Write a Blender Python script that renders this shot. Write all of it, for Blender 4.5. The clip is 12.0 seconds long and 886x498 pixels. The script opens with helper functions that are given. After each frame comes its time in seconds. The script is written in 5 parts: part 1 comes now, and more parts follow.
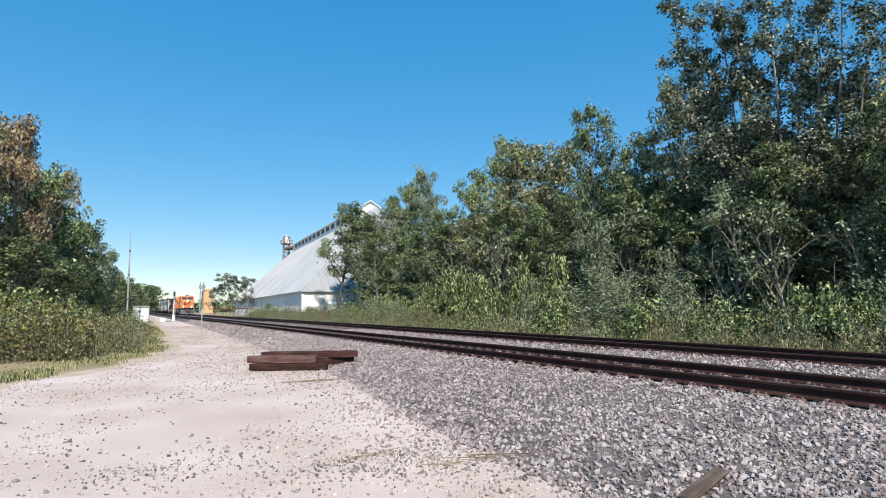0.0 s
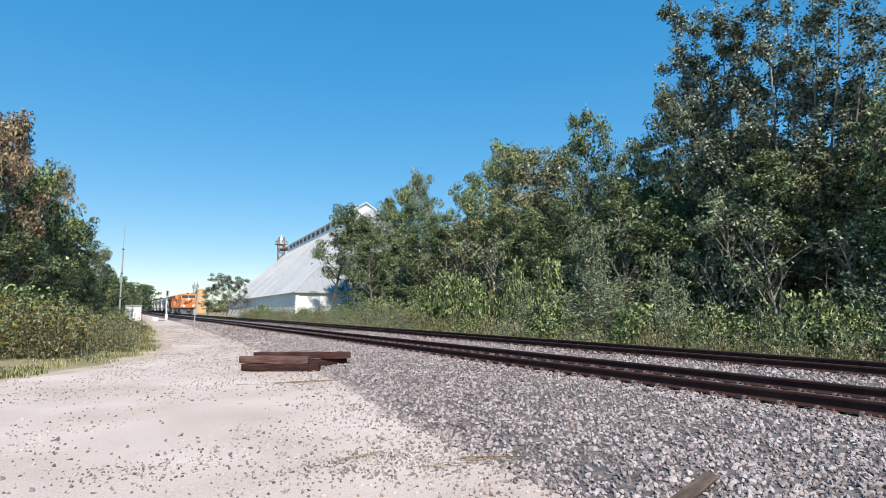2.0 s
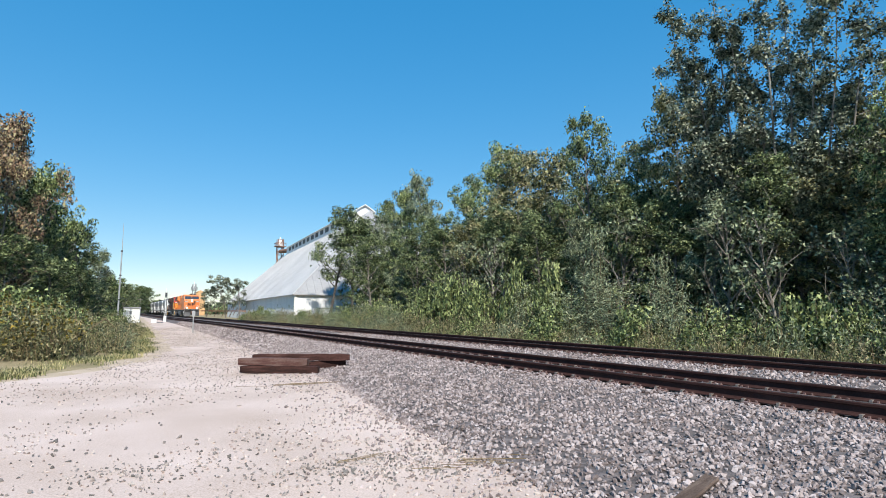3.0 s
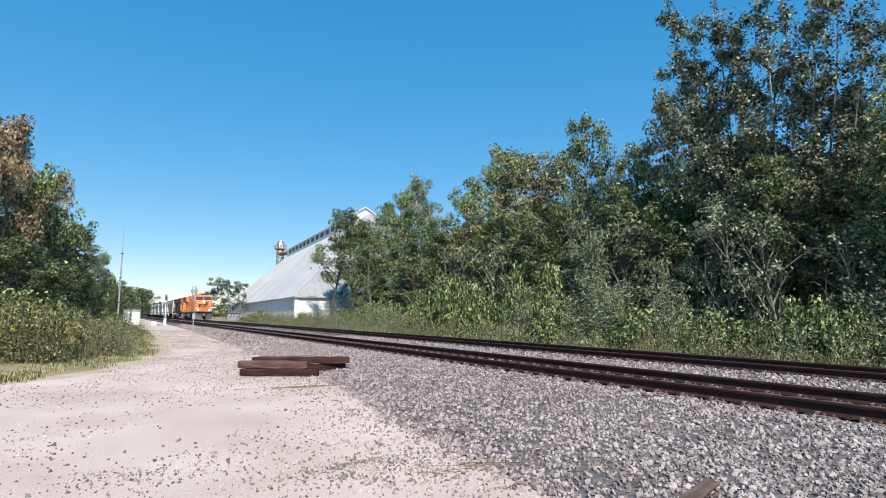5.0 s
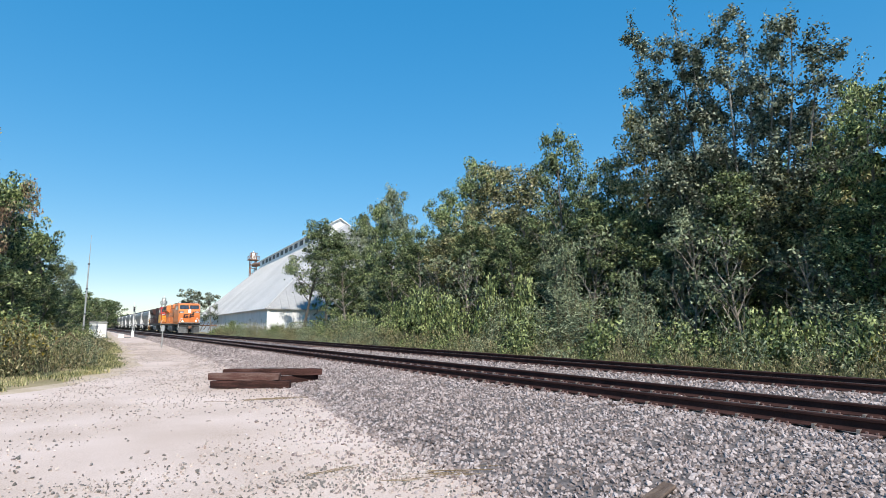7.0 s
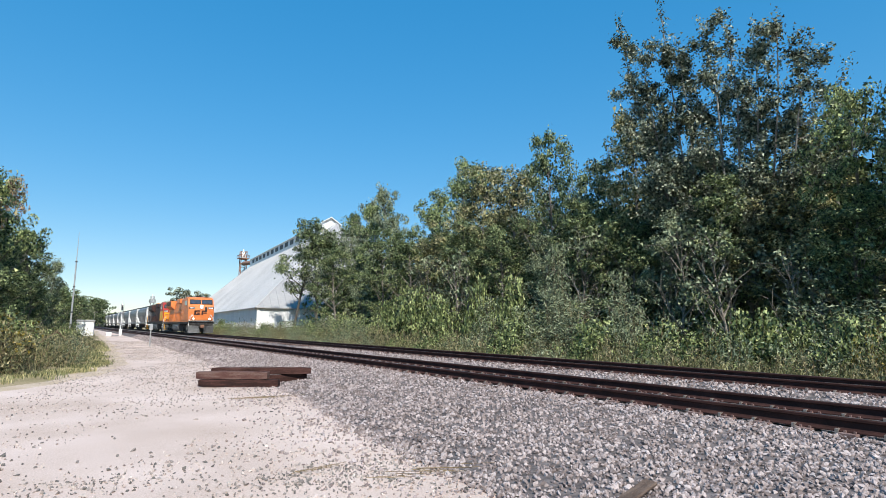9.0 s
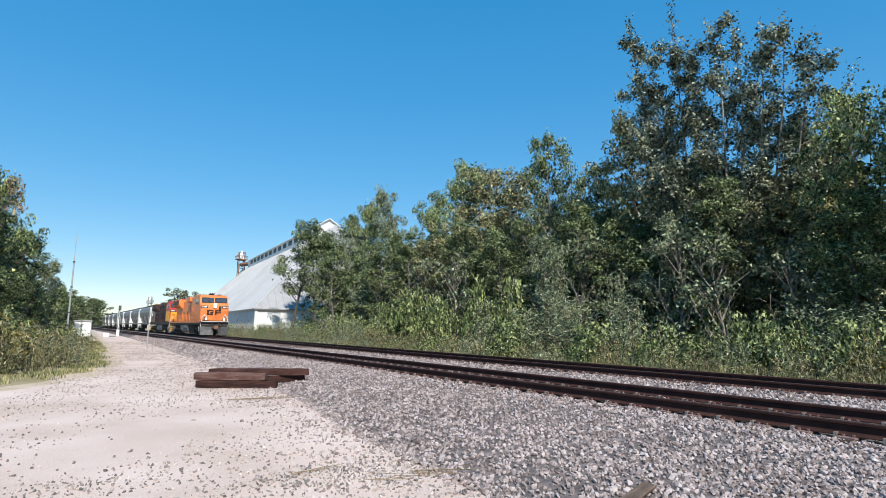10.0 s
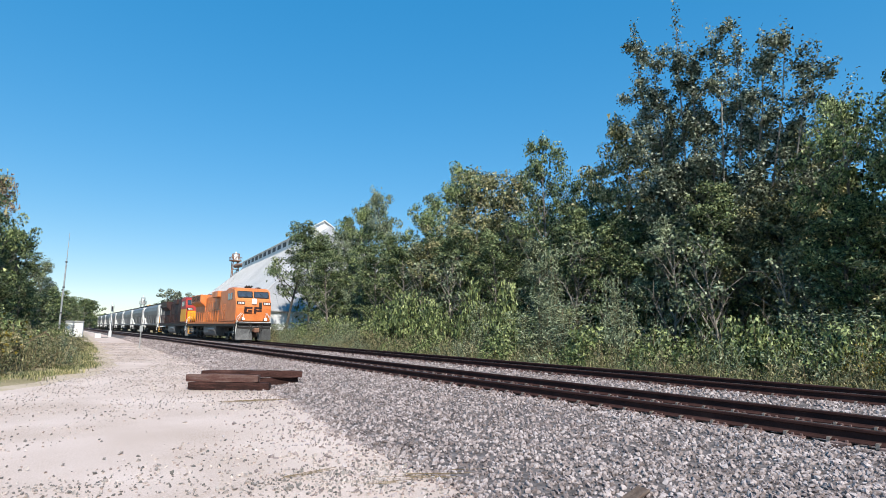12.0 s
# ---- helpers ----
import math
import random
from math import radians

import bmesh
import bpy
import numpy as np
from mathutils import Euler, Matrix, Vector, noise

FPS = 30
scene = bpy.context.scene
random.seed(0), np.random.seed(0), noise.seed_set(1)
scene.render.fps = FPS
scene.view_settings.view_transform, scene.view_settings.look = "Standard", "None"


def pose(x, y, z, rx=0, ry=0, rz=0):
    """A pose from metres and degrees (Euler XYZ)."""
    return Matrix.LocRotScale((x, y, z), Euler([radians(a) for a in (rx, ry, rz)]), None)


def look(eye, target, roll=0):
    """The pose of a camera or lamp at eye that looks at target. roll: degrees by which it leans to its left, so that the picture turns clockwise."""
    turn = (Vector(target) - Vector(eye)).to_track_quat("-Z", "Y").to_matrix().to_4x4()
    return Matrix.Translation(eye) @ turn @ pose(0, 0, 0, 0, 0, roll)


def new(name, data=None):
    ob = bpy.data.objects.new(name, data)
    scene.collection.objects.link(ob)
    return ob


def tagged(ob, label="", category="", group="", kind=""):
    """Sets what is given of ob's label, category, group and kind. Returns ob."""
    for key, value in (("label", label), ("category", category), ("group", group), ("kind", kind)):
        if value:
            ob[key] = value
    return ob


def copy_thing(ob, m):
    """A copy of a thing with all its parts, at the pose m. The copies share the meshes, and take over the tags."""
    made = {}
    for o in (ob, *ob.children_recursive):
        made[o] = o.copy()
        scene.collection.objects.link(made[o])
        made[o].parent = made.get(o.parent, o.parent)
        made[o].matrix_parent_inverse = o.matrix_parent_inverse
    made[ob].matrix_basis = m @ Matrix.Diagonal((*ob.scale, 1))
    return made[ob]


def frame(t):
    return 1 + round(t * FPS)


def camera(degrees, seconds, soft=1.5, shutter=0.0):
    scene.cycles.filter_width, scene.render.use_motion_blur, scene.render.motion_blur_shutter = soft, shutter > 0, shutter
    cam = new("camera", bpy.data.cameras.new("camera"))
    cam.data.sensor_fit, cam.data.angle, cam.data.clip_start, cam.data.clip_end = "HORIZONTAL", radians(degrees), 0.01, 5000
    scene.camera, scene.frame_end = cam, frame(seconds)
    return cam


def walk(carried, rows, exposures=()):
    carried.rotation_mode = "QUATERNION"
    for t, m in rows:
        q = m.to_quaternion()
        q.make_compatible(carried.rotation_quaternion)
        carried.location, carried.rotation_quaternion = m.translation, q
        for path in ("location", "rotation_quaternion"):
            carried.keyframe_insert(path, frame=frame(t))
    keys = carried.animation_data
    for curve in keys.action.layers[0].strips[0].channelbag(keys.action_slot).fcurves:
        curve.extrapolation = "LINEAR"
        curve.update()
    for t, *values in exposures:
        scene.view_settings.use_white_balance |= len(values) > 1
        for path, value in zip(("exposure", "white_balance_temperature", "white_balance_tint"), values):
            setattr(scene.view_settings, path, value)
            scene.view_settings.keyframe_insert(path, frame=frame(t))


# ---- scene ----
# ---- camera ----
cam = camera(76.2, 12.0, soft=0.7)
# seconds, place of the eye, then heading right of the track, tilt up and lean in degrees
PATH = [
    (0, -0.006, -0.001, 1.612, 29.452, 5.865, 0.592),
    (0.5, 0.000, -0.018, 1.607, 29.648, 5.851, 0.396),
    (1, -0.005, -0.018, 1.603, 29.849, 5.905, 0.162),
    (1.5, 0.009, -0.007, 1.604, 29.921, 6.012, 0.043),
    (2, 0.012, 0.002, 1.596, 29.949, 6.173, -0.166),
    (2.5, 0.000, -0.000, 1.600, 30.010, 6.260, -0.180),
    (3, 0.006, 0.009, 1.591, 30.056, 6.405, -0.228),
    (5, 0.019, 0.012, 1.598, 30.025, 6.652, -0.241),
    (5.5, 0.021, -0.017, 1.604, 30.395, 6.768, -0.282),
    (6, 0.003, -0.071, 1.596, 31.170, 7.208, -0.170),
    (6.5, -0.015, -0.132, 1.600, 31.899, 7.543, -0.075),
    (7, -0.018, -0.162, 1.585, 32.540, 7.839, -0.157),
    (9, -0.016, -0.239, 1.576, 33.445, 7.828, -0.406),
    (9.5, -0.017, -0.228, 1.572, 33.508, 7.944, -0.559),
    (10, -0.019, -0.223, 1.571, 33.609, 8.022, -0.652),
    (10.5, -0.007, -0.206, 1.576, 33.698, 8.068, -0.616),
    (11, -0.007, -0.197, 1.571, 33.784, 8.202, -0.808),
    (11.5, -0.009, -0.181, 1.573, 33.900, 8.306, -0.903),
    (12, -0.004, -0.203, 1.573, 34.128, 8.297, -0.974),
]


def aim(x, y, z, heading, tilt, lean):
    h, t = radians(heading), radians(tilt)
    eye = Vector((x, y, z))
    way = Vector((math.sin(h) * math.cos(t), math.cos(h) * math.cos(t), math.sin(t)))
    return look(eye, eye + way * 10, -lean)


walk(cam, [(r[0], aim(*r[1:])) for r in PATH], exposures=[(0, 0.62), (12, 0.62)])

# ---- world and sun ----
SUN = Vector((-0.20, -0.69, 0.69)).normalized()
world = bpy.data.worlds.new("sky")
scene.world = world
world.use_nodes = True
wn = world.node_tree.nodes
sky = wn.new("ShaderNodeTexSky")
sky.sky_type = "NISHITA"
sky.sun_disc = False
sky.sun_elevation = math.asin(SUN.z)
sky.sun_rotation = math.atan2(SUN.x, SUN.y)
sky.altitude, sky.air_density, sky.dust_density, sky.ozone_density = 1100, 1.0, 0.0, 3.0
wn["Background"].inputs["Strength"].default_value = 0.15
rich = wn.new("ShaderNodeHueSaturation")
rich.inputs["Hue"].default_value = 0.4985
rich.inputs["Saturation"].default_value = 2.4
rich.inputs["Value"].default_value = 1.86
even = wn.new("ShaderNodeGamma")
even.inputs["Gamma"].default_value = 0.40
world.node_tree.links.new(sky.outputs["Color"], even.inputs["Color"])
world.node_tree.links.new(even.outputs["Color"], rich.inputs["Color"])
world.node_tree.links.new(rich.outputs["Color"], wn["Background"].inputs["Color"])
sun = new("sun", bpy.data.lights.new("sun", "SUN"))
sun.data.energy, sun.data.angle, sun.data.color = 4.15, radians(0.55), (1.0, 0.935, 0.84)
sun.matrix_world = look(SUN * 100, (0, 0, 0))


# ---- materials ----
def surface(name, colours, scale=4.0, rough=0.8, metal=0.0, bump=0.2, fine=40.0, stretch=(1, 1, 1), island=0.0, spec=0.3,
            dist=0.02, through_light=0.0, glow=0.0, per_object=0.0, grain=0.4):
    """A node material: a ramp of colours over two scales of noise, with bump."""
    m = bpy.data.materials.new(name)
    m.use_nodes = True
    nt, n = m.node_tree, m.node_tree.nodes
    b = n["Principled BSDF"]
    tc, mp = n.new("ShaderNodeTexCoord"), n.new("ShaderNodeMapping")
    mp.inputs["Scale"].default_value = stretch
    nt.links.new(tc.outputs["Object"], mp.inputs["Vector"])
    big, small = n.new("ShaderNodeTexNoise"), n.new("ShaderNodeTexNoise")
    for t, s in ((big, scale), (small, fine)):
        t.inputs["Scale"].default_value = s
        t.inputs["Detail"].default_value = 5
        nt.links.new(mp.outputs[0], t.inputs["Vector"])
    mix = n.new("ShaderNodeMath")
    mix.operation = "MULTIPLY_ADD"
    nt.links.new(big.outputs["Fac"], mix.inputs[0])
    mix.inputs[1].default_value = 1 - grain
    half = n.new("ShaderNodeMath")
    half.operation = "MULTIPLY"
    half.inputs[1].default_value = grain
    nt.links.new(small.outputs["Fac"], half.inputs[0])
    nt.links.new(half.outputs[0], mix.inputs[2])
    out = mix.outputs[0]
    if island or per_object:
        src = n.new("ShaderNodeNewGeometry").outputs["Random Per Island"] if island else n.new("ShaderNodeObjectInfo").outputs["Random"]
        add = n.new("ShaderNodeMath")
        add.operation = "MULTIPLY_ADD"
        nt.links.new(src, add.inputs[0])
        add.inputs[1].default_value = island or per_object
        sub = n.new("ShaderNodeMath")
        sub.operation = "SUBTRACT"
        nt.links.new(out, sub.inputs[0])
        sub.inputs[1].default_value = (island or per_object) / 2
        nt.links.new(sub.outputs[0], add.inputs[2])
        out = add.outputs[0]
    ramp = n.new("ShaderNodeValToRGB")
    e = ramp.color_ramp.elements
    lo, hi = 0.3, 0.7
    while len(e) < len(colours):
        e.new(0.5)
    for i, c in enumerate(colours):
        e[i].position = lo + (hi - lo) * i / max(1, len(colours) - 1)
        e[i].color = (*c, 1)
    nt.links.new(out, ramp.inputs["Fac"])
    nt.links.new(ramp.outputs["Color"], b.inputs["Base Color"])
    b.inputs["Roughness"].default_value = rough
    b.inputs["Metallic"].default_value = metal
    b.inputs["Specular IOR Level"].default_value = spec
    if bump:
        bp = n.new("ShaderNodeBump")
        bp.inputs["Strength"].default_value = bump
        bp.inputs["Distance"].default_value = dist
        nt.links.new(mix.outputs[0], bp.inputs["Height"])
        nt.links.new(bp.outputs["Normal"], b.inputs["Normal"])
    if glow:
        nt.links.new(ramp.outputs["Color"], b.inputs["Emission Color"])
        b.inputs["Emission Strength"].default_value = glow
    if through_light:
        tr = n.new("ShaderNodeBsdfTranslucent")
        nt.links.new(ramp.outputs["Color"], tr.inputs["Color"])
        ms = n.new("ShaderNodeMixShader")
        ms.inputs[0].default_value = through_light
        nt.links.new(b.outputs[0], ms.inputs[1])
        nt.links.new(tr.outputs[0], ms.inputs[2])
        nt.links.new(ms.outputs[0], n["Material Output"].inputs["Surface"])
    return m


ROAD = surface("limestone_road", [(0.32, 0.235, 0.18), (0.49, 0.38, 0.32), (0.61, 0.49, 0.435), (0.70, 0.58, 0.53)], 0.42, 0.95, bump=0.5, fine=55, grain=0.5, dist=0.012)
SAND = surface("sandy_road_edge", [(0.34, 0.26, 0.17), (0.47, 0.37, 0.27), (0.58, 0.47, 0.40)], 0.9, 0.95, bump=0.4, fine=40, grain=0.5, dist=0.015)
SOIL = surface("verge_soil", [(0.14, 0.12, 0.05), (0.27, 0.22, 0.12), (0.40, 0.31, 0.20)], 0.5, 0.95, bump=0.5, fine=14)
# bed darker than its stones: shade in the gaps is put into the colour
BALLAST = surface("ballast_bed", [(0.04, 0.034, 0.032), (0.13, 0.11, 0.105), (0.25, 0.215, 0.205)], 5, 0.9, bump=1.0, fine=22, dist=0.05)
STONE = surface("ballast_stone", [(0.165, 0.132, 0.124), (0.265, 0.218, 0.207), (0.365, 0.306, 0.293), (0.465, 0.402, 0.39)], 3, 0.9, bump=0.4, fine=60, island=0.36, spec=0.15)
PEBBLE = surface("road_pebble", [(0.12, 0.11, 0.10), (0.25, 0.22, 0.20), (0.44, 0.38, 0.34)], 3, 0.9, bump=0.2, fine=60, island=0.5)
CHIP = surface("limestone_chip", [(0.26, 0.205, 0.18), (0.42, 0.345, 0.305), (0.62, 0.54, 0.49)], 3, 0.9, bump=0.2, fine=60, island=0.5)
RAIL = surface("rail_rust", [(0.026, 0.011, 0.009), (0.046, 0.019, 0.016), (0.072, 0.033, 0.027)], 3, 0.8, 0.2, 0.2, 40)
SHINE = surface("rail_worn_top", [(0.10, 0.08, 0.07), (0.22, 0.2, 0.19)], 2, 0.45, 0.8, 0.05, 30, (3, 0.2, 1))
PLATE = surface("tie_plate_rust", [(0.11, 0.068, 0.06), (0.22, 0.145, 0.13), (0.34, 0.25, 0.23)], 6, 0.85, 0.2, 0.3, 60)
CLIP = surface("spike_steel", [(0.20, 0.17, 0.15), (0.36, 0.32, 0.29)], 9, 0.6, 0.3, 0.2, 60)
TIE = surface("creosote_tie", [(0.030, 0.017, 0.013), (0.065, 0.036, 0.028), (0.11, 0.07, 0.055)], 2.2, 0.85, bump=0.8, fine=22, stretch=(1, 6, 6), dist=0.03, per_object=0.25)
TIE_OLD = surface("weathered_tie", [(0.020, 0.008, 0.006), (0.055, 0.022, 0.017), (0.095, 0.044, 0.036), (0.15, 0.095, 0.08)], 2.0, 0.9, bump=1.0, fine=20, stretch=(1, 7, 7), dist=0.03, per_object=0.3)
DRIFT = surface("grey_board", [(0.05, 0.032, 0.024), (0.11, 0.075, 0.057), (0.19, 0.14, 0.11)], 3, 0.9, bump=0.8, fine=30, stretch=(1, 9, 9))
STRAW = surface("dry_straw", [(0.15, 0.105, 0.06), (0.28, 0.21, 0.12)], 6, 0.9, bump=0, island=0.4)
BARK = surface("bark", [(0.07, 0.06, 0.05), (0.20, 0.175, 0.15), (0.42, 0.39, 0.34)], 3, 0.9, bump=0.6, fine=20, stretch=(1, 1, 0.25))

BARK_DARK = surface("dark_bark", [(0.03, 0.026, 0.022), (0.08, 0.07, 0.06), (0.17, 0.155, 0.135)], 3, 0.9, bump=0.6, fine=20, stretch=(1, 1, 0.25))


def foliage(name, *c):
    # ramp ends pushed apart: crown shade and leaf highlights put into the tones
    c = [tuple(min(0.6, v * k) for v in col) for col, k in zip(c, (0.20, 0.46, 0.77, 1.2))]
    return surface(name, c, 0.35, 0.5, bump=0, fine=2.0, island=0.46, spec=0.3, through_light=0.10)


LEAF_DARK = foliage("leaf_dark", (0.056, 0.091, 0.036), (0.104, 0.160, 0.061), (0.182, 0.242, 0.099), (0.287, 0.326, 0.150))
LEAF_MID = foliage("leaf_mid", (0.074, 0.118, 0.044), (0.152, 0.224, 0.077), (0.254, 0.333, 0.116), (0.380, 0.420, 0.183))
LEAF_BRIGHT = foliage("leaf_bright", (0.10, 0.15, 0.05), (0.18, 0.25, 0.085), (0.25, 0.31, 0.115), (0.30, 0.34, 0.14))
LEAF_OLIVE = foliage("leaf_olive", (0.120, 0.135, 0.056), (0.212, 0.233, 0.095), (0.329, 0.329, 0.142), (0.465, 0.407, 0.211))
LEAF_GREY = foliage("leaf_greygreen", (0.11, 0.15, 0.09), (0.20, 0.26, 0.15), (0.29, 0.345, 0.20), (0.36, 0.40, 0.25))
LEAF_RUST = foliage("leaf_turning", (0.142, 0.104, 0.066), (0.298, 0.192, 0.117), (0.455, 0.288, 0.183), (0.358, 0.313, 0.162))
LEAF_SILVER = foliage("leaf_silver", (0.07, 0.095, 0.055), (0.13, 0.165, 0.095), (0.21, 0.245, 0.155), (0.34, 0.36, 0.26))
GRASS = foliage("grass", (0.14, 0.175, 0.06), (0.24, 0.28, 0.10), (0.34, 0.34, 0.15), (0.44, 0.38, 0.20))
WEED = foliage("weed_stalk", (0.10, 0.12, 0.055), (0.19, 0.21, 0.085), (0.28, 0.27, 0.13), (0.36, 0.31, 0.18))
GOLD = foliage("goldenrod", (0.22, 0.17, 0.02), (0.36, 0.27, 0.03), (0.45, 0.33, 0.05))

ORANGE = surface("loco_orange", [(0.56, 0.14, 0.035), (0.68, 0.20, 0.055), (0.76, 0.26, 0.085)], 1.2, 0.42, bump=0.05, fine=18, spec=0.4)
MAROON = surface("loco_maroon", [(0.022, 0.009, 0.008), (0.038, 0.014, 0.012), (0.06, 0.025, 0.02)], 1.2, 0.65, bump=0.05, fine=18, spec=0.4)
RED = surface("loco_red", [(0.30, 0.025, 0.02), (0.42, 0.04, 0.03)], 1.2, 0.45, bump=0.04, fine=18)
YELLOW = surface("loco_yellow", [(0.75, 0.33, 0.02), (0.85, 0.42, 0.03)], 1.2, 0.45, bump=0.04, fine=18)
BLACK = surface("loco_black", [(0.012, 0.011, 0.011), (0.03, 0.027, 0.025), (0.07, 0.06, 0.05)], 2, 0.6, bump=0.15, fine=20)
GREY = surface("tank_grey", [(0.10, 0.10, 0.10), (0.18, 0.18, 0.18), (0.26, 0.25, 0.25)], 2, 0.5, 0.2, 0.1, 20)
PLOW = surface("plow_steel", [(0.05, 0.05, 0.05), (0.11, 0.11, 0.11), (0.19, 0.185, 0.18)], 2.5, 0.5, 0.2, 0.1, 20)
WHITE = surface("white_paint", [(0.62, 0.62, 0.60), (0.74, 0.74, 0.72), (0.82, 0.82, 0.80)], 2, 0.55, bump=0.05, fine=20)
CARGREY = surface("hopper_grey", [(0.08, 0.083, 0.088), (0.14, 0.144, 0.15), (0.21, 0.215, 0.22)], 0.8, 0.45, bump=0.08, fine=9, stretch=(1, 1, 0.3))
# bluish base lifted so the panes carry some reflected sky in the colour
GLASS = surface("dark_window", [(0.03, 0.04, 0.055), (0.07, 0.085, 0.11)], 3, 0.05, bump=0, spec=1.0)
LAMP = surface("headlamp", [(1.0, 0.93, 0.78), (1.0, 0.96, 0.85)], 1, 0.3, bump=0, glow=5.0)
STEEL = surface("wheel_steel", [(0.05, 0.04, 0.035), (0.12, 0.10, 0.09)], 5, 0.6, 0.5, 0.1, 30)
ROOF = surface("shed_roof", [(0.34, 0.34, 0.345), (0.43, 0.43, 0.435), (0.50, 0.50, 0.50)], 0.12, 0.55, 0.0, 0.1, 3)
# the roof grey darkened for the end slopes: their shade is in the colour
ROOF_END_SHADE = surface("shaded_end_roof", [(0.25, 0.25, 0.255), (0.32, 0.32, 0.325), (0.38, 0.38, 0.38)], 0.15, 0.6, 0.0, 0.1, 3)
SHEDWALL = surface("shed_wall", [(0.58, 0.60, 0.62), (0.70, 0.71, 0.72), (0.78, 0.78, 0.78)], 0.3, 0.6, 0.0, 0.1, 3, (1, 1, 0.3))
DARKSTEEL = surface("dark_frame", [(0.05, 0.05, 0.055), (0.10, 0.10, 0.11)], 1, 0.6, 0.2, 0.1, 8)
RUSTSTEEL = surface("rusty_tower", [(0.16, 0.08, 0.05), (0.28, 0.15, 0.10), (0.40, 0.26, 0.18)], 0.5, 0.8, 0.2, 0.1, 6)
TAN = surface("grain_tower", [(0.55, 0.33, 0.16), (0.66, 0.42, 0.22)], 0.3, 0.8, 0.0, 0.1, 3)
GALV = surface("galvanised", [(0.34, 0.34, 0.34), (0.50, 0.50, 0.49)], 1.5, 0.5, 0.5, 0.1, 20)


# ---- mesh helpers ----
def part(name, bm, material, parent=None, label="", smooth=False):
    me = bpy.data.meshes.new(name)
    bm.to_mesh(me)
    bm.free()
    me.materials.append(material)
    if smooth:
        me.shade_smooth()
    ob = new(name, me)
    if parent:
        ob.parent = parent
    if label:
        tagged(ob, label)
    return ob


def mesh_part(name, verts, faces, material, parent=None, smooth=False):
    me = bpy.data.meshes.new(name)
    me.from_pydata(verts, [], faces)
    me.materials.append(material)
    if smooth:
        me.shade_smooth()
    ob = new(name, me)
    if parent:
        ob.parent = parent
    return ob


def bulk(name, verts, faces, material, parent=None):
    """A mesh of triangles or quads from arrays: verts (n, 3), faces (m, k)."""
    me = bpy.data.meshes.new(name)
    verts, faces = np.asarray(verts, np.float32), np.asarray(faces, np.int32)
    m, k = faces.shape
    me.vertices.add(len(verts))
    me.vertices.foreach_set("co", verts.ravel())
    me.loops.add(m * k)
    me.loops.foreach_set("vertex_index", faces.ravel())
    me.polygons.add(m)
    me.polygons.foreach_set("loop_start", np.arange(0, m * k, k, dtype=np.int32))
    me.polygons.foreach_set("loop_total", np.full(m, k, np.int32))
    me.update(calc_edges=True)
    me.shade_flat()
    me.materials.append(material)
    ob = new(name, me)
    if parent:
        ob.parent = parent
    return ob


def box(bm, x0, x1, y0, y1, z0, z1, bevel=0.0, turn=None):
    t = bmesh.new()
    bmesh.ops.create_cube(t, size=1)
    for v in t.verts:
        v.co = Vector(((x0 + x1) / 2 + v.co.x * (x1 - x0), (y0 + y1) / 2 + v.co.y * (y1 - y0), (z0 + z1) / 2 + v.co.z * (z1 - z0)))
    if bevel:
        bmesh.ops.bevel(t, geom=list(t.edges), offset=bevel, segments=1, affect="EDGES")
    if turn:
        t.transform(turn)
    me = bpy.data.meshes.new("t")
    t.to_mesh(me)
    t.free()
    bm.from_mesh(me)
    bpy.data.meshes.remove(me)
    return bm


def tube(bm, a, b, r, r2=None, n=8):
    a, b = Vector(a), Vector(b)
    r2 = r if r2 is None else r2
    q = (b - a).to_track_quat("Z", "Y").to_matrix()
    rings = []
    for p, rr in ((a, r), (b, r2)):
        rings.append([bm.verts.new(p + q @ Vector((rr * math.cos(k * math.tau / n), rr * math.sin(k * math.tau / n), 0))) for k in range(n)])
    for k in range(n):
        bm.faces.new((rings[0][k], rings[0][(k + 1) % n], rings[1][(k + 1) % n], rings[1][k]))
    bm.faces.new(rings[0][::-1])
    bm.faces.new(rings[1])
    return bm


def prism(bm, outline, x0, x1, bevel=0.0, axis="x"):
    """An outline in the two other axes, drawn out along one axis."""
    t = bmesh.new()
    def at(u, p):
        return {"x": (u, p[0], p[1]), "y": (p[0], u, p[1]), "z": (p[0], p[1], u)}[axis]
    lo, hi = [t.verts.new(at(x0, p)) for p in outline], [t.verts.new(at(x1, p)) for p in outline]
    n = len(outline)
    t.faces.new(lo)
    t.faces.new(hi[::-1])
    for k in range(n):
        t.faces.new((lo[k], hi[k], hi[(k + 1) % n], lo[(k + 1) % n]))
    bmesh.ops.recalc_face_normals(t, faces=t.faces)
    if bevel:
        bmesh.ops.bevel(t, geom=list(t.edges), offset=bevel, segments=2, affect="EDGES")
    me = bpy.data.meshes.new("t")
    t.to_mesh(me)
    t.free()
    bm.from_mesh(me)
    bpy.data.meshes.remove(me)
    return bm


def B():
    return bmesh.new()


def empty(name, m=None):
    ob = new(name)
    ob.empty_display_size = 0.3
    if m is not None:
        ob.matrix_world = m
    return ob


# ---- ground, road, ballast ----
rng = np.random.default_rng(7)
NEAR, FAR = 9.04, 14.08      # track centres
HEAD = 0.48                  # top of the rails above the road
HALF = 0.7525                # rail centre from track centre


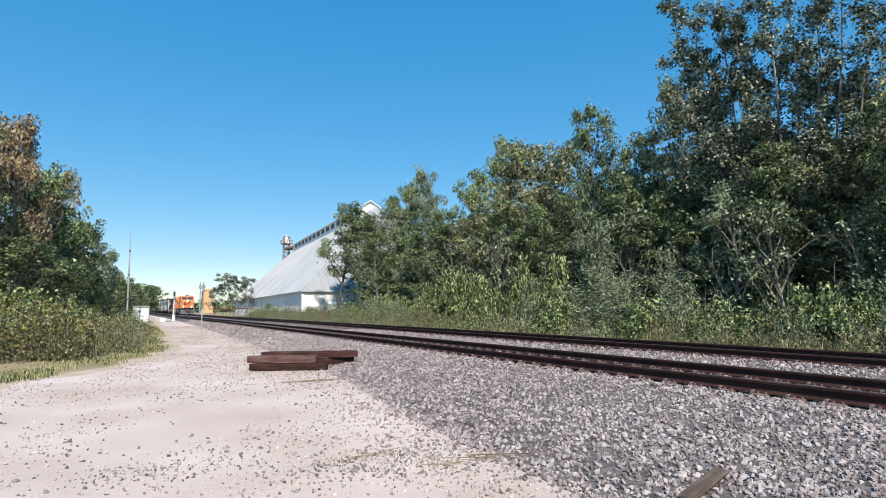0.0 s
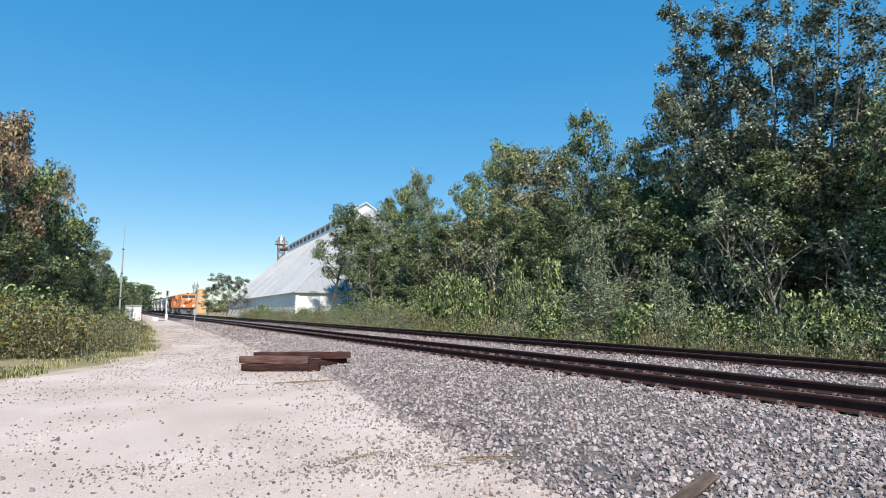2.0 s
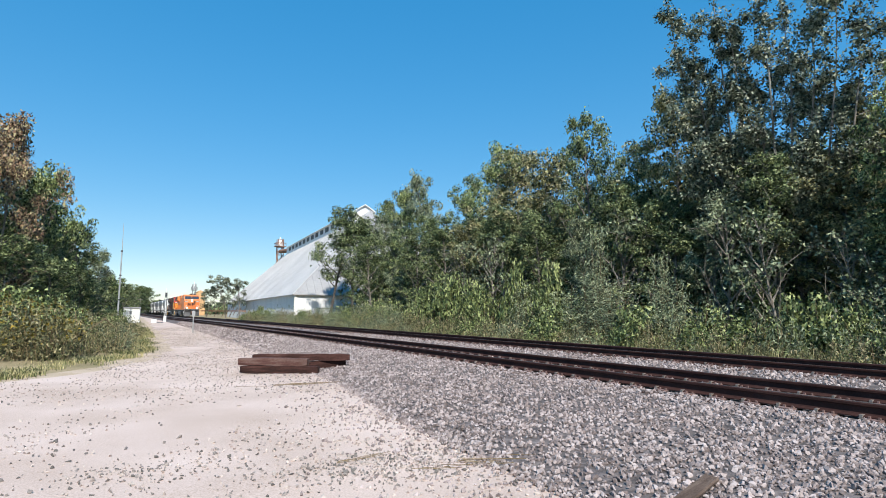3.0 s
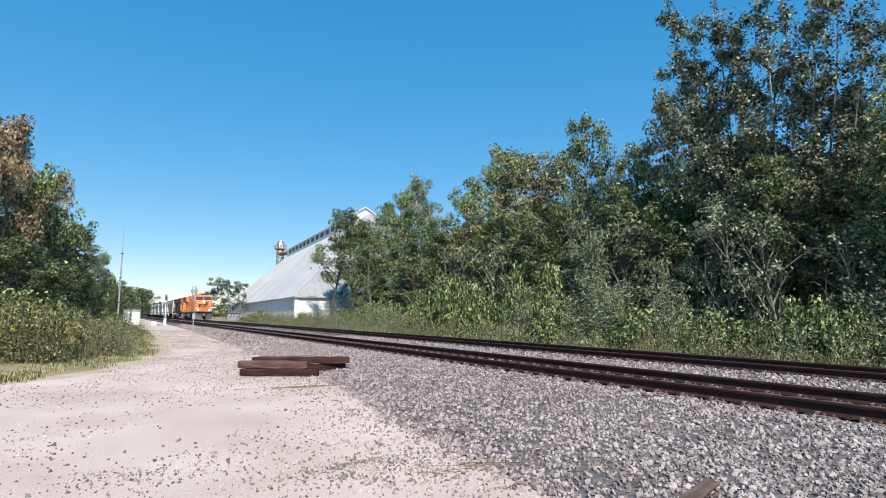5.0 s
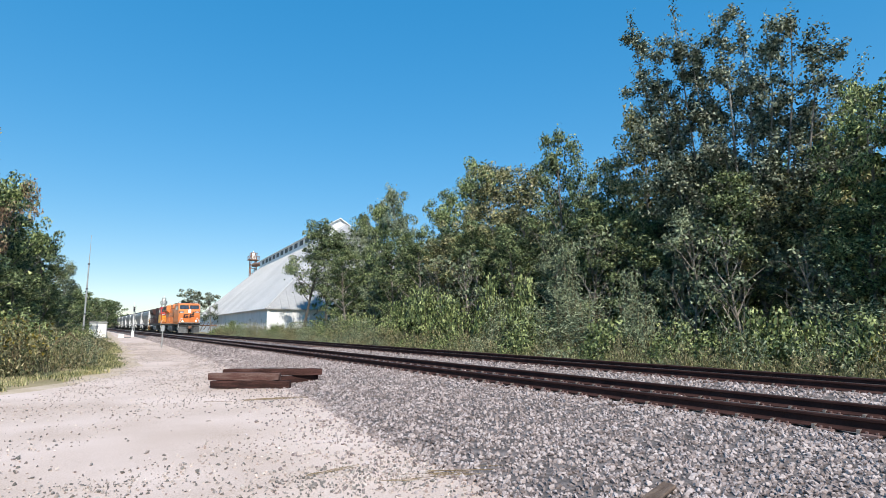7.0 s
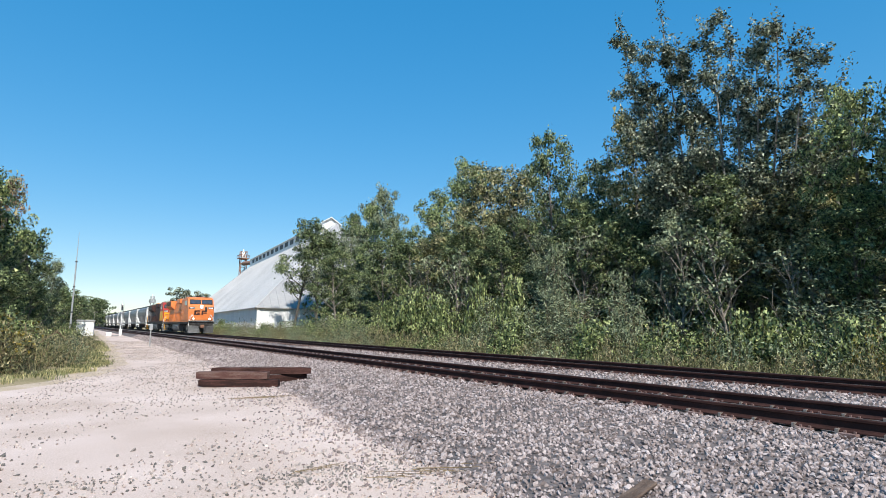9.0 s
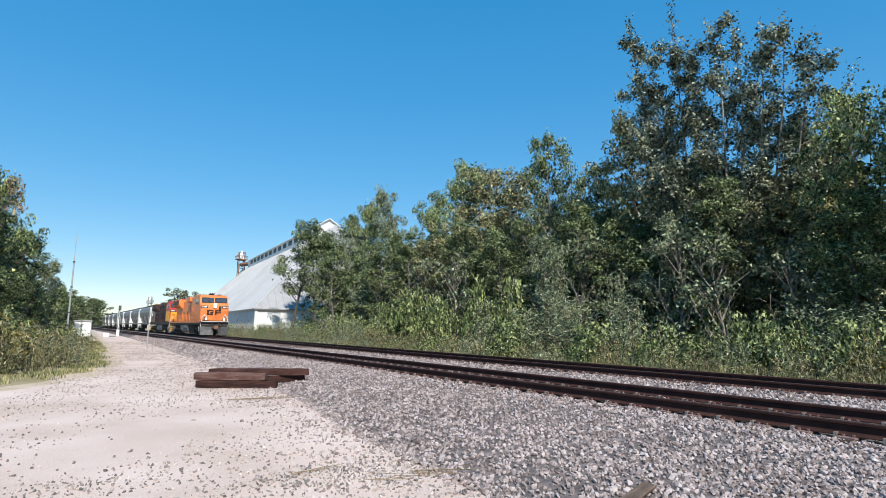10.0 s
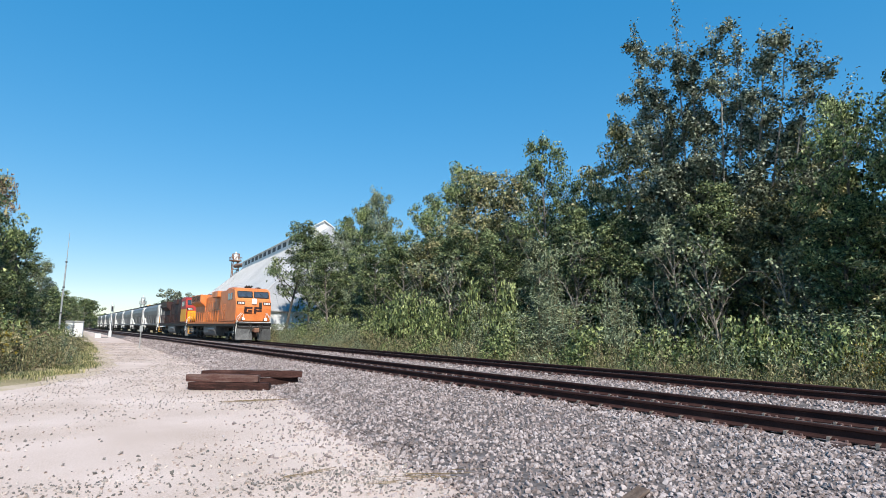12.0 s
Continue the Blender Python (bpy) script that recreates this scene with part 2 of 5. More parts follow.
def road_left(y):
    return float(np.interp(y, [-40, 0, 10, 16, 18, 21.5, 26, 45, 70, 90, 160, 400], [-9, -6.5, -4.2, -2.2, -0.7, 0.7, 1.7, 2.5, 3.2, 3.9, 5.8, 9.5]))


def toe(y):
    """Foot of the ballast slope beside the road."""
    return float(np.interp(y, [-40, 0, 3, 5, 8, 12, 20, 31, 69, 120, 400], [3.6, 3.6, 3.6, 3.65, 3.85, 4.5, 5.0, 5.6, 6.8, 7.4, 9.6 - 2.2]))


def land(x, y):
    """Height of the ballast and the ground."""
    t0 = toe(y)
    n1 = noise.noise(Vector((x * 0.6, y * 0.6, 0))) * 0.05 + noise.noise(Vector((x * 0.15, y * 0.15, 3))) * 0.06
    if x < t0:
        return n1 * 0.25 * min(1, max(0, (t0 - x)))
    shoulder = NEAR - 1.5
    if x < shoulder:
        u = (x - t0) / (shoulder - t0)
        return u * (HEAD - 0.212) * (0.75 + 0.25 * u) + n1 * min(1, u * 4) * (1 - 0.6 * u)
    if x < FAR + 1.6:
        mid = (NEAR + FAR) / 2
        dip = max(0, 1 - abs(x - mid) / 1.1)
        return HEAD - 0.212 - 0.03 * dip + n1 * 0.3
    u = min(1, (x - FAR - 1.6) / 1.8)
    return (HEAD - 0.212) * (1 - u) - 0.25 * u + n1


def sheet(name, xs_of_y, ys, height, material):
    verts, faces = [], []
    w = 0
    for y in ys:
        xs = xs_of_y(y)
        w = len(xs)
        verts += [(x, y, height(x, y)) for x in xs]
    for j in range(len(ys) - 1):
        for i in range(w - 1):
            a = j * w + i
            faces.append((a, a + 1, a + w + 1, a + w))
    return mesh_part(name, verts, faces, material, smooth=True)


bm = B()
ring = [-2500, -900, -300, -120, -60, -30, -15, 0, 15, 30, 60, 120, 300, 900, 2500]
gv = [[bm.verts.new((x, y + 60, -0.12 if -18 < x < 13 else -0.28)) for x in ring] for y in ring]
for j in range(len(ring) - 1):
    for i in range(len(ring) - 1):
        bm.faces.new((gv[j][i], gv[j][i + 1], gv[j + 1][i + 1], gv[j + 1][i]))
tagged(part("ground", bm, SOIL), "grassy dry soil around the railway", "ground", kind="structure")

ys_road = list(np.arange(-14, 40, 0.4)) + list(np.arange(40, 120, 1.0)) + list(np.arange(120, 420, 15.0))


def road_height(x, y):
    return noise.noise(Vector((x * 0.8, y * 0.8, 9))) * 0.02 * max(0, min(1, 1.6 - y / 28))


def road_xs(y):
    a, b = road_left(y) + noise.noise(Vector((y * 0.5, 5, 0))) * 0.25, toe(y) + 0.25
    return list(np.linspace(a, b, 22))


tagged(sheet("road", road_xs, ys_road, lambda x, y: road_height(x, y) + noise.noise(Vector((x * 4, y * 4, 2))) * 0.004 * max(0, 1 - y / 30) - 0.3 * max(0, x - toe(y)), ROAD),
       "pale pinkish crushed limestone access road beside the track", "road", kind="structure")
def edge_xs(y):
    a = road_left(y)
    return list(np.linspace(a - 0.5, a + 0.8 + 0.6 * noise.noise(Vector((y * 0.35, 2, 0))) + 0.5 * noise.noise(Vector((y * 1.7, 6, 0))), 8))


tagged(sheet("sandy_road_edge", edge_xs, ys_road, lambda x, y: road_height(x, y) + 0.007 - 0.04 * max(0, 1 - (edge_xs(y)[-1] - x) / 0.35), SAND),
       "tan sandy edge of the road with worn grass", "road edge", kind="structure")
tagged(sheet("verge", lambda y: list(np.linspace(-30, road_left(y) + 0.4, 16)), list(np.arange(-14, 60, 1.5)) + list(np.arange(60, 420, 15)),
             lambda x, y: -0.02 + max(0, min(1, (road_left(y) - x) / 3)) * (0.12 + 0.08 * noise.noise(Vector((x * 0.4, y * 0.4, 1)))), SOIL),
       "dry soil verge with short grass along the road", "verge", kind="structure")
ys_bed = list(np.arange(-12, 40, 0.3)) + list(np.arange(40, 120, 1.0)) + list(np.arange(120, 700, 20.0))
tagged(sheet("ballast_bed", lambda y: list(np.linspace(toe(y) - 0.05, NEAR - 1.5, 18)) + list(np.linspace(NEAR - 1.4, FAR + 1.6, 24)) + list(np.linspace(FAR + 1.8, FAR + 4.2, 6)),
             ys_bed, land, BALLAST), "grey crushed stone ballast bank under the two tracks", "ballast", kind="structure")

# ---- tracks ----
RAIL_OUT = [(-0.076, 0), (0.076, 0), (0.076, 0.012), (0.02, 0.032), (0.009, 0.05), (0.009, 0.125), (0.036, 0.138), (0.037, 0.166),
            (0.028, 0.178), (-0.028, 0.178), (-0.037, 0.166), (-0.036, 0.138), (-0.009, 0.125), (-0.009, 0.05), (-0.02, 0.032), (-0.076, 0.012)]


def one_mesh(name, build, material):
    bm = B()
    build(bm)
    me = bpy.data.meshes.new(name)
    bm.to_mesh(me)
    bm.free()
    me.materials.append(material)
    return me


def put(name, me, m, parent):
    ob = new(name, me)
    ob.parent = parent
    ob.matrix_basis = m
    return ob


TIE_ME = one_mesh("tie", lambda b: box(b, -1.3, 1.3, -0.115, 0.115, -0.18, 0, 0.012), TIE)


def plate(b):
    box(b, -0.19, 0.19, -0.1, 0.1, 0, 0.022)
    for sx, sy in ((-0.095, -0.06), (0.095, 0.06), (-0.095, 0.05), (0.095, -0.05)):
        box(b, sx - 0.013, sx + 0.013, sy - 0.013, sy + 0.013, 0.0, 0.05)


PLATE_ME = one_mesh("tie_plate", plate, PLATE)


ANCHOR_ME = one_mesh("rail_anchor", lambda b: box(b, -0.09, 0.09, -0.02, 0.02, -0.03, 0.035), CLIP)


def track(centre, label, pieces_to):
    t = empty("railway_track", pose(centre, 0, 0))
    for side in (-1, 1):
        bm = B()
        prism(bm, [(side * HALF + p[0], HEAD - 0.178 + p[1]) for p in RAIL_OUT], -14, 650, axis="y")
        part("rail", bm, RAIL, t)
        bm = B()
        box(bm, side * HALF - 0.024, side * HALF + 0.024, -14, 650, HEAD - 0.0005, HEAD + 0.0015)
        part("running_surface", bm, SHINE, t, "dull worn steel top of the rail")
    rest = []
    y = -10.0
    r = random.Random(int(centre * 10))
    while y < 240:
        turn = r.uniform(-1.2, 1.2)
        off = r.uniform(-0.06, 0.06)
        if y < pieces_to:
            put("tie", TIE_ME, pose(off, y, HEAD - 0.2, 0, 0, turn), t)
            for side in (-1, 1):
                put("tie_plate", PLATE_ME, pose(side * HALF, y, HEAD - 0.2, 0, 0, turn), t)
                put("rail_anchor", ANCHOR_ME, pose(side * HALF, y + 0.15, HEAD - 0.178), t)
        else:
            rest.append((off, y))
        y += 0.52 + r.uniform(-0.02, 0.02)
    bm = B()
    for off, yy in rest:
        box(bm, off - 1.3, off + 1.3, yy - 0.115, yy + 0.115, HEAD - 0.38, HEAD - 0.2)
    tagged(part("far_ties", bm, TIE, t), kind="stuff")
    return tagged(t, label, "railway track")


track(NEAR, "rusty dark steel rails on wooden ties, unused siding beside the road", 62)
track(FAR, "dark steel rails on wooden ties carrying the freight train", 62)


# ---- the train: local front at y = 0 facing -y, z = 0 on the rail head ----
WHEELS = []


def wheel_mesh(r):
    bm = B()
    n = 20
    prof = [(0.0, 0.0), (0.07, 0.0), (0.07, r - 0.1), (0.0, r - 0.06), (0.0, r), (0.11, r - 0.01), (0.135, r + 0.025), (0.16, r + 0.02), (0.16, 0.0)]
    rings = [[bm.verts.new((u, v * math.cos(k * math.tau / n), v * math.sin(k * math.tau / n))) for u, v in prof[1:-1]] for k in range(n)]
    for k in range(n):
        for i in range(len(prof) - 3):
            bm.faces.new((rings[k][i], rings[k][i + 1], rings[(k + 1) % n][i + 1], rings[(k + 1) % n][i]))
    for i in (0, -1):
        bm.faces.new([rings[k][i] for k in range(n)])
    bmesh.ops.recalc_face_normals(bm, faces=bm.faces)
    for k in range(4):
        a = k * math.tau / 4
        box(bm, -0.02, 0.06, -0.06, 0.06, 0.12, r - 0.12, 0.01, Matrix.Rotation(a, 4, "X"))
    me = bpy.data.meshes.new("wheel")
    bm.to_mesh(me)
    bm.free()
    me.materials.append(STEEL)
    return me


LOCO_WHEEL, CAR_WHEEL = wheel_mesh(0.53), wheel_mesh(0.46)


def truck(thing, y, axles, me, r, turning):
    """A wheel truck: two side frames with springs and boxes, and its wheels."""
    span = (axles[-1] - axles[0]) / 2 + 0.55
    for s in (-1, 1):
        bm = B()
        box(bm, s * 1.02 - 0.09, s * 1.02 + 0.09, y - span, y + span, r + 0.05, r + 0.30, 0.04)
        for a in axles:
            box(bm, s * 1.06 - 0.13, s * 1.06 + 0.13, y + a - 0.2, y + a + 0.2, r - 0.2, r + 0.16, 0.04)
        for a, b in zip(axles, axles[1:]):
            c = y + (a + b) / 2
            for k in (-0.18, 0.0, 0.18):
                tube(bm, (s * 1.05, c + k, r - 0.25), (s * 1.05, c + k, r + 0.08), 0.075)
            box(bm, s * 1.04 - 0.11, s * 1.04 + 0.11, c - 0.42, c + 0.42, r - 0.34, r - 0.24, 0.03)
        part("truck_frame", bm, BLACK, thing)
    bm = B()
    box(bm, -1.0, 1.0, y - 0.3, y + 0.3, r + 0.02, r + 0.35, 0.04)
    part("bolster", bm, BLACK, thing)
    for a in axles:
        for s in (-1, 1):
            w = put("wheel", me, pose(s * 0.69, y + a, r, 0, 0, 0 if s > 0 else 180), thing)
            if turning:
                WHEELS.append((w, s, y + a, r))


def locomotive(name, cab_paint, hood_paint, nose_paint, side_band, label, lights):
    t = empty(name)
    # frame and walkway
    bm = B()
    box(bm, -1.52, 1.52, 0.75, 21.6, 1.22, 1.6, 0.03)
    box(bm, -0.6, 0.6, 0.9, 21.4, 0.8, 1.22)
    part("underframe", bm, BLACK, t)
    bm = B()
    for s in (-1, 1):
        box(bm, s * 1.525 - 0.02, s * 1.525 + 0.02, 0.9, 21.5, 1.46, 1.62)
    part("frame_stripe", bm, side_band, t)
    # cab and nose
    bm = B()
    prism(bm, [(0.95, 1.62), (0.9, 2.9), (1.0, 3.35), (1.22, 3.62), (1.55, 4.28), (1.9, 4.52), (2.7, 4.64), (4.3, 4.64), (4.5, 4.5), (4.5, 1.62)], -1.5, 1.5, 0.09)
    part("cab", bm, cab_paint, t)
    if nose_paint is not cab_paint:
        bm = B()
        box(bm, -1.35, 1.35, 0.84, 0.95, 1.75, 3.0, 0.03)
        for s in (-1, 1):
            box(bm, s * 1.5 - 0.012, s * 1.5 + 0.012, 1.0, 4.4, 1.75, 3.2)
        part("nose_panel", bm, nose_paint, t, "yellow painted nose and lower cab side")
    # windscreen in two panes, set in dark frames
    for s in (-1, 1):
        bm = B()
        slope = Matrix.Translation((s * 0.7, 1.365, 3.97)) @ Matrix.Rotation(radians(-26), 4, "X")
        box(bm, -0.65, 0.65, -0.02, 0.03, -0.33, 0.33, 0.05, slope)
        f = part("windscreen_frame", bm, BLACK, t)
        bm = B()
        box(bm, -0.59, 0.59, -0.03, 0.0, -0.27, 0.27, 0.02, slope)
        part("windscreen", bm, GLASS, f)
        bm = B()
        tube(bm, slope @ Vector((0.2, -0.05, -0.24)), slope @ Vector((-0.2, -0.05, 0.16)), 0.018, n=5)
        part("wiper", bm, BLACK, f)
        bm = B()
        for y0, y1 in ((2.35, 3.0), (3.15, 3.85)):
            box(bm, s * 1.5 - 0.025, s * 1.5 + 0.025, y0, y1, 3.55, 4.15, 0.02)
        part("side_window", bm, GLASS, t)
        # number boards: plain bars
        bm = B()
        box(bm, s * 1.1 - 0.34, s * 1.1 + 0.34, 0.9, 1.02, 3.08, 3.34, 0.02)
        nb = part("number_board", bm, BLACK, t)
        bm = B()
        for k in range(4):
            box(bm, s * 1.1 - 0.24 + k * 0.13, s * 1.1 - 0.15 + k * 0.13, 0.885, 0.9, 3.13, 3.29)
        part("bars", bm, WHITE, nb)
        # grab rails, steps and lights at the front
        bm = B()
        tube(bm, (s * 1.42, 0.72, 1.0), (s * 1.42, 0.72, 2.0), 0.022)
        tube(bm, (s * 1.42, 0.72, 2.0), (s * 1.1, 0.7, 2.35), 0.022)
        tube(bm, (s * 1.1, 0.7, 2.35), (s * 1.02, 0.9, 2.35), 0.022)
        tube(bm, (s * 1.46, 1.5, 0.45), (s * 1.46, 1.5, 2.2), 0.022)
        tube(bm, (s * 1.46, 0.72, 0.45), (s * 1.46, 0.72, 1.2), 0.022)
        part("grab_rail", bm, WHITE, t)
        bm = B()
        for k in range(4):
            box(bm, s * 1.32 - 0.22, s * 1.32 + 0.22, 0.72, 1.3, 0.38 + 0.27 * k, 0.42 + 0.27 * k)
        part("steps", bm, BLACK, t)
        bm = B()
        tube(bm, (s * 0.95, 0.55, 1.86), (s * 0.95, 0.86, 1.86), 0.13, n=14)
        d = part("ditch_light", bm, GREY, t)
        bm = B()
        tube(bm, (s * 0.95, 0.535, 1.86), (s * 0.95, 0.555, 1.86), 0.1, n=14)
        part("lens", bm, LAMP if lights else GLASS, d)
    bm = B()
    box(bm, -0.2, 0.2, 0.82, 0.98, 3.12, 3.62, 0.03)
    h = part("headlight", bm, WHITE, t)
    for z in (3.26, 3.47):
        bm = B()
        tube(bm, (0, 0.8, z), (0, 0.825, z), 0.085, n=14)
        part("lens", bm, LAMP if lights else GLASS, h)
    bm = B()
    box(bm, 0.42, 0.68, 0.86, 0.93, 2.72, 3.32, 0.02)
    part("nose_door", bm, BLACK, t)
    # railway mark on the nose as plain dark shapes
    if lights:
        bm = B()
        for x0, x1, z0, z1 in ((-0.82, -0.14, 2.74, 2.9), (-0.82, -0.6, 2.4, 2.76), (-0.82, -0.14, 2.34, 2.44), (-0.5, -0.14, 2.5, 2.64),
                               (0.02, 0.2, 2.34, 2.9), (0.18, 0.66, 2.74, 2.9), (0.18, 0.66, 2.52, 2.64)):
            box(bm, x0, x1, 0.872, 0.91, z0, z1)
        part("nose_mark", bm, MAROON, t)
    # pilot: anticlimber, plow, coupler, hoses
    bm = B()
    box(bm, -1.45, 1.45, 0.5, 0.98, 1.42, 1.56, 0.03)
    part("anticlimber", bm, BLACK, t)
    bm = B()
    box(bm, -1.4, 1.4, 0.45, 0.52, 1.57, 1.61)
    part("anticlimber_edge", bm, WHITE, t)
    for s in (-1, 1):
        bm = B()
        v = [bm.verts.new(p) for p in ((s * 0.28, 0.30, 0.98), (s * 1.45, 0.62, 1.05), (s * 1.5, 0.60, 0.12), (s * 0.2, 0.12, 0.1),
                                       (s * 0.28, 0.38, 0.98), (s * 1.45, 0.70, 1.05), (s * 1.5, 0.68, 0.12), (s * 0.2, 0.20, 0.1))]
        for q in ((0, 1, 2, 3), (7, 6, 5, 4), (0, 4, 5, 1), (1, 5, 6, 2), (2, 6, 7, 3), (3, 7, 4, 0)):
            bm.faces.new([v[k] for k in q])
        bmesh.ops.recalc_face_normals(bm, faces=bm.faces)
        part("plow", bm, PLOW, t, "scuffed grey steel snow plow blade")
    bm = B()
    box(bm, -1.42, 1.42, 0.66, 0.78, 0.35, 1.42, 0.02)
    part("pilot_plate", bm, BLACK, t)
    bm = B()
    tube(bm, (-1.3, 0.42, 1.22), (1.3, 0.42, 1.22), 0.02, n=6)
    for x in (-1.3, -0.3, 0.3, 1.3):
        tube(bm, (x, 0.42, 1.22), (x, 0.7, 1.3), 0.018, n=6)
    part("uncoupling_lever", bm, GREY, t)
    for s in (-1, 1):
        bm = B()
        arc = [Vector((s * (1.45 - 0.55 * math.sin(k * math.pi / 10)), 0.56, 1.55 + 0.75 * math.sin(k * math.pi / 5 * 0.9))) for k in range(6)]
        for a, b in zip(arc, arc[1:]):
            tube(bm, a, b, 0.022, n=6)
        part("front_handrail", bm, WHITE, t)
    bm = B()
    box(bm, -0.14, 0.14, -0.28, 0.75, 0.78, 1.06, 0.05)
    box(bm, -0.22, 0.2, -0.42, -0.12, 0.72, 1.12, 0.06)
    part("coupler", bm, RUSTSTEEL, t)
    for x, dz in ((-0.5, 0.5), (-0.36, 0.42), (0.36, 0.42), (0.5, 0.5), (0.62, 0.36)):
        bm = B()
        p = [Vector((x + math.copysign(0.12, x) * -math.sin(k * 0.9), 0.25 - 0.1 * math.sin(k * 0.8), 1.4 - dz * k / 2)) for k in range(4)]
        for a, b in zip(p, p[1:]):
            tube(bm, a, b, 0.032, n=6)
        part("air_hose", bm, BLACK, t)
    # hood behind the cab
    bm = B()
    box(bm, -1.36, 1.36, 4.5, 7.3, 1.62, 4.5, 0.06)
    part("equipment_cabinet", bm, hood_paint, t)
    bm = B()
    prism(bm, [(-0.92, 1.62), (-0.92, 4.2), (-0.7, 4.45), (0.7, 4.45), (0.92, 4.2), (0.92, 1.62)], 7.3, 15.6, 0.03, axis="y")
    part("engine_hood", bm, hood_paint, t)
    bm = B()
    prism(bm, [(-0.95, 1.62), (-0.95, 3.3), (-1.5, 3.75), (-1.5, 4.55), (1.5, 4.55), (1.5, 3.75), (0.95, 3.3), (0.95, 1.62)], 15.6, 20.6, 0.04, axis="y")
    part("radiator", bm, hood_paint, t)
    bm = B()
    box(bm, -1.46, 1.46, 8.2, 10.6, 4.0, 4.6, 0.05)
    part("dynamic_brake_box", bm, side_band, t)
    for s in (-1, 1):
        for k in range(8):
            bm = B()
            box(bm, s * 0.925 - 0.02, s * 0.925 + 0.02, 7.45 + k * 1.01, 8.36 + k * 1.01, 1.8, 3.75, 0.015)
            dd = part("hood_door", bm, hood_paint, t)
            bm = B()
            box(bm, s * 0.955 - 0.012, s * 0.955 + 0.012, 8.2 + k * 1.01, 8.25 + k * 1.01, 2.6, 2.9)
            part("latch", bm, BLACK, dd)
        bm = B()
        for k in range(14):
            box(bm, s * 1.5 - 0.02, s * 1.5 + 0.02, 15.9 + k * 0.32, 16.05 + k * 0.32, 3.85, 4.45)
        part("radiator_grille", bm, BLACK, t)
        bm = B()
        for k in range(4):
            box(bm, s * 1.365 - 0.02, s * 1.365 + 0.02, 4.65 + k * 0.65, 5.2 + k * 0.65, 1.9, 3.2, 0.01)
        part("cabinet_doors", bm, hood_paint, t)
        for k in range(14):
            bm = B()
            tube(bm, (s * 1.48, 7.4 + k * 1.02, 1.6), (s * 1.48, 7.4 + k * 1.02, 2.66), 0.03, n=6)
            part("stanchion", bm, side_band, t)
        bm = B()
        tube(bm, (s * 1.48, 4.6, 2.66), (s * 1.48, 20.8, 2.66), 0.025, n=6)
        part("handrail", bm, side_band, t)
        bm = B()
        for y in (20.9, 21.5):
            tube(bm, (s * 1.46, y, 0.45), (s * 1.46, y, 2.6), 0.03, n=6)
        part("rear_grab_rail", bm, YELLOW, t)
        bm = B()
        for k in range(4):
            box(bm, s * 1.32 - 0.22, s * 1.32 + 0.22, 20.9, 21.5, 0.38 + 0.27 * k, 0.42 + 0.27 * k)
        part("rear_steps", bm, YELLOW, t)
    bm = B()
    prism(bm, [(-1.4, 0.55), (-1.2, 0.32), (1.2, 0.32), (1.4, 0.55), (1.4, 1.2), (-1.4, 1.2)], 8.2, 13.6, 0.05, axis="y")
    part("fuel_tank", bm, GREY, t)
    for s in (-1, 1):
        bm = B()
        tube(bm, (s * 1.3, 8.6, 0.9), (s * 1.3, 11.2, 0.9), 0.2, n=12)
        part("air_reservoir", bm, GREY, t)
    for y, rr in ((11.5, 0.55), (16.7, 0.62), (18.9, 0.62)):
        bm = B()
        tube(bm, (0, y, 4.4), (0, y, 4.66), rr, rr * 0.92, n=18)
        part("roof_fan", bm, BLACK, t)
    bm = B()
    for x in (-0.22, 0, 0.22):
        tube(bm, (x, 3.2, 4.78), (x, 2.85, 4.8), 0.03, 0.09, n=8)
    box(bm, -0.3, 0.3, 3.15, 3.3, 4.62, 4.8, 0.02)
    box(bm, 0.6, 0.95, 2.5, 3.1, 4.62, 4.72, 0.03)
    part("horn", bm, BLACK, t)
    for y in (4.0, 17.6):
        truck(t, y, (-1.85, 0, 1.85), LOCO_WHEEL, 0.53, True)
    return tagged(t, label, "locomotive")


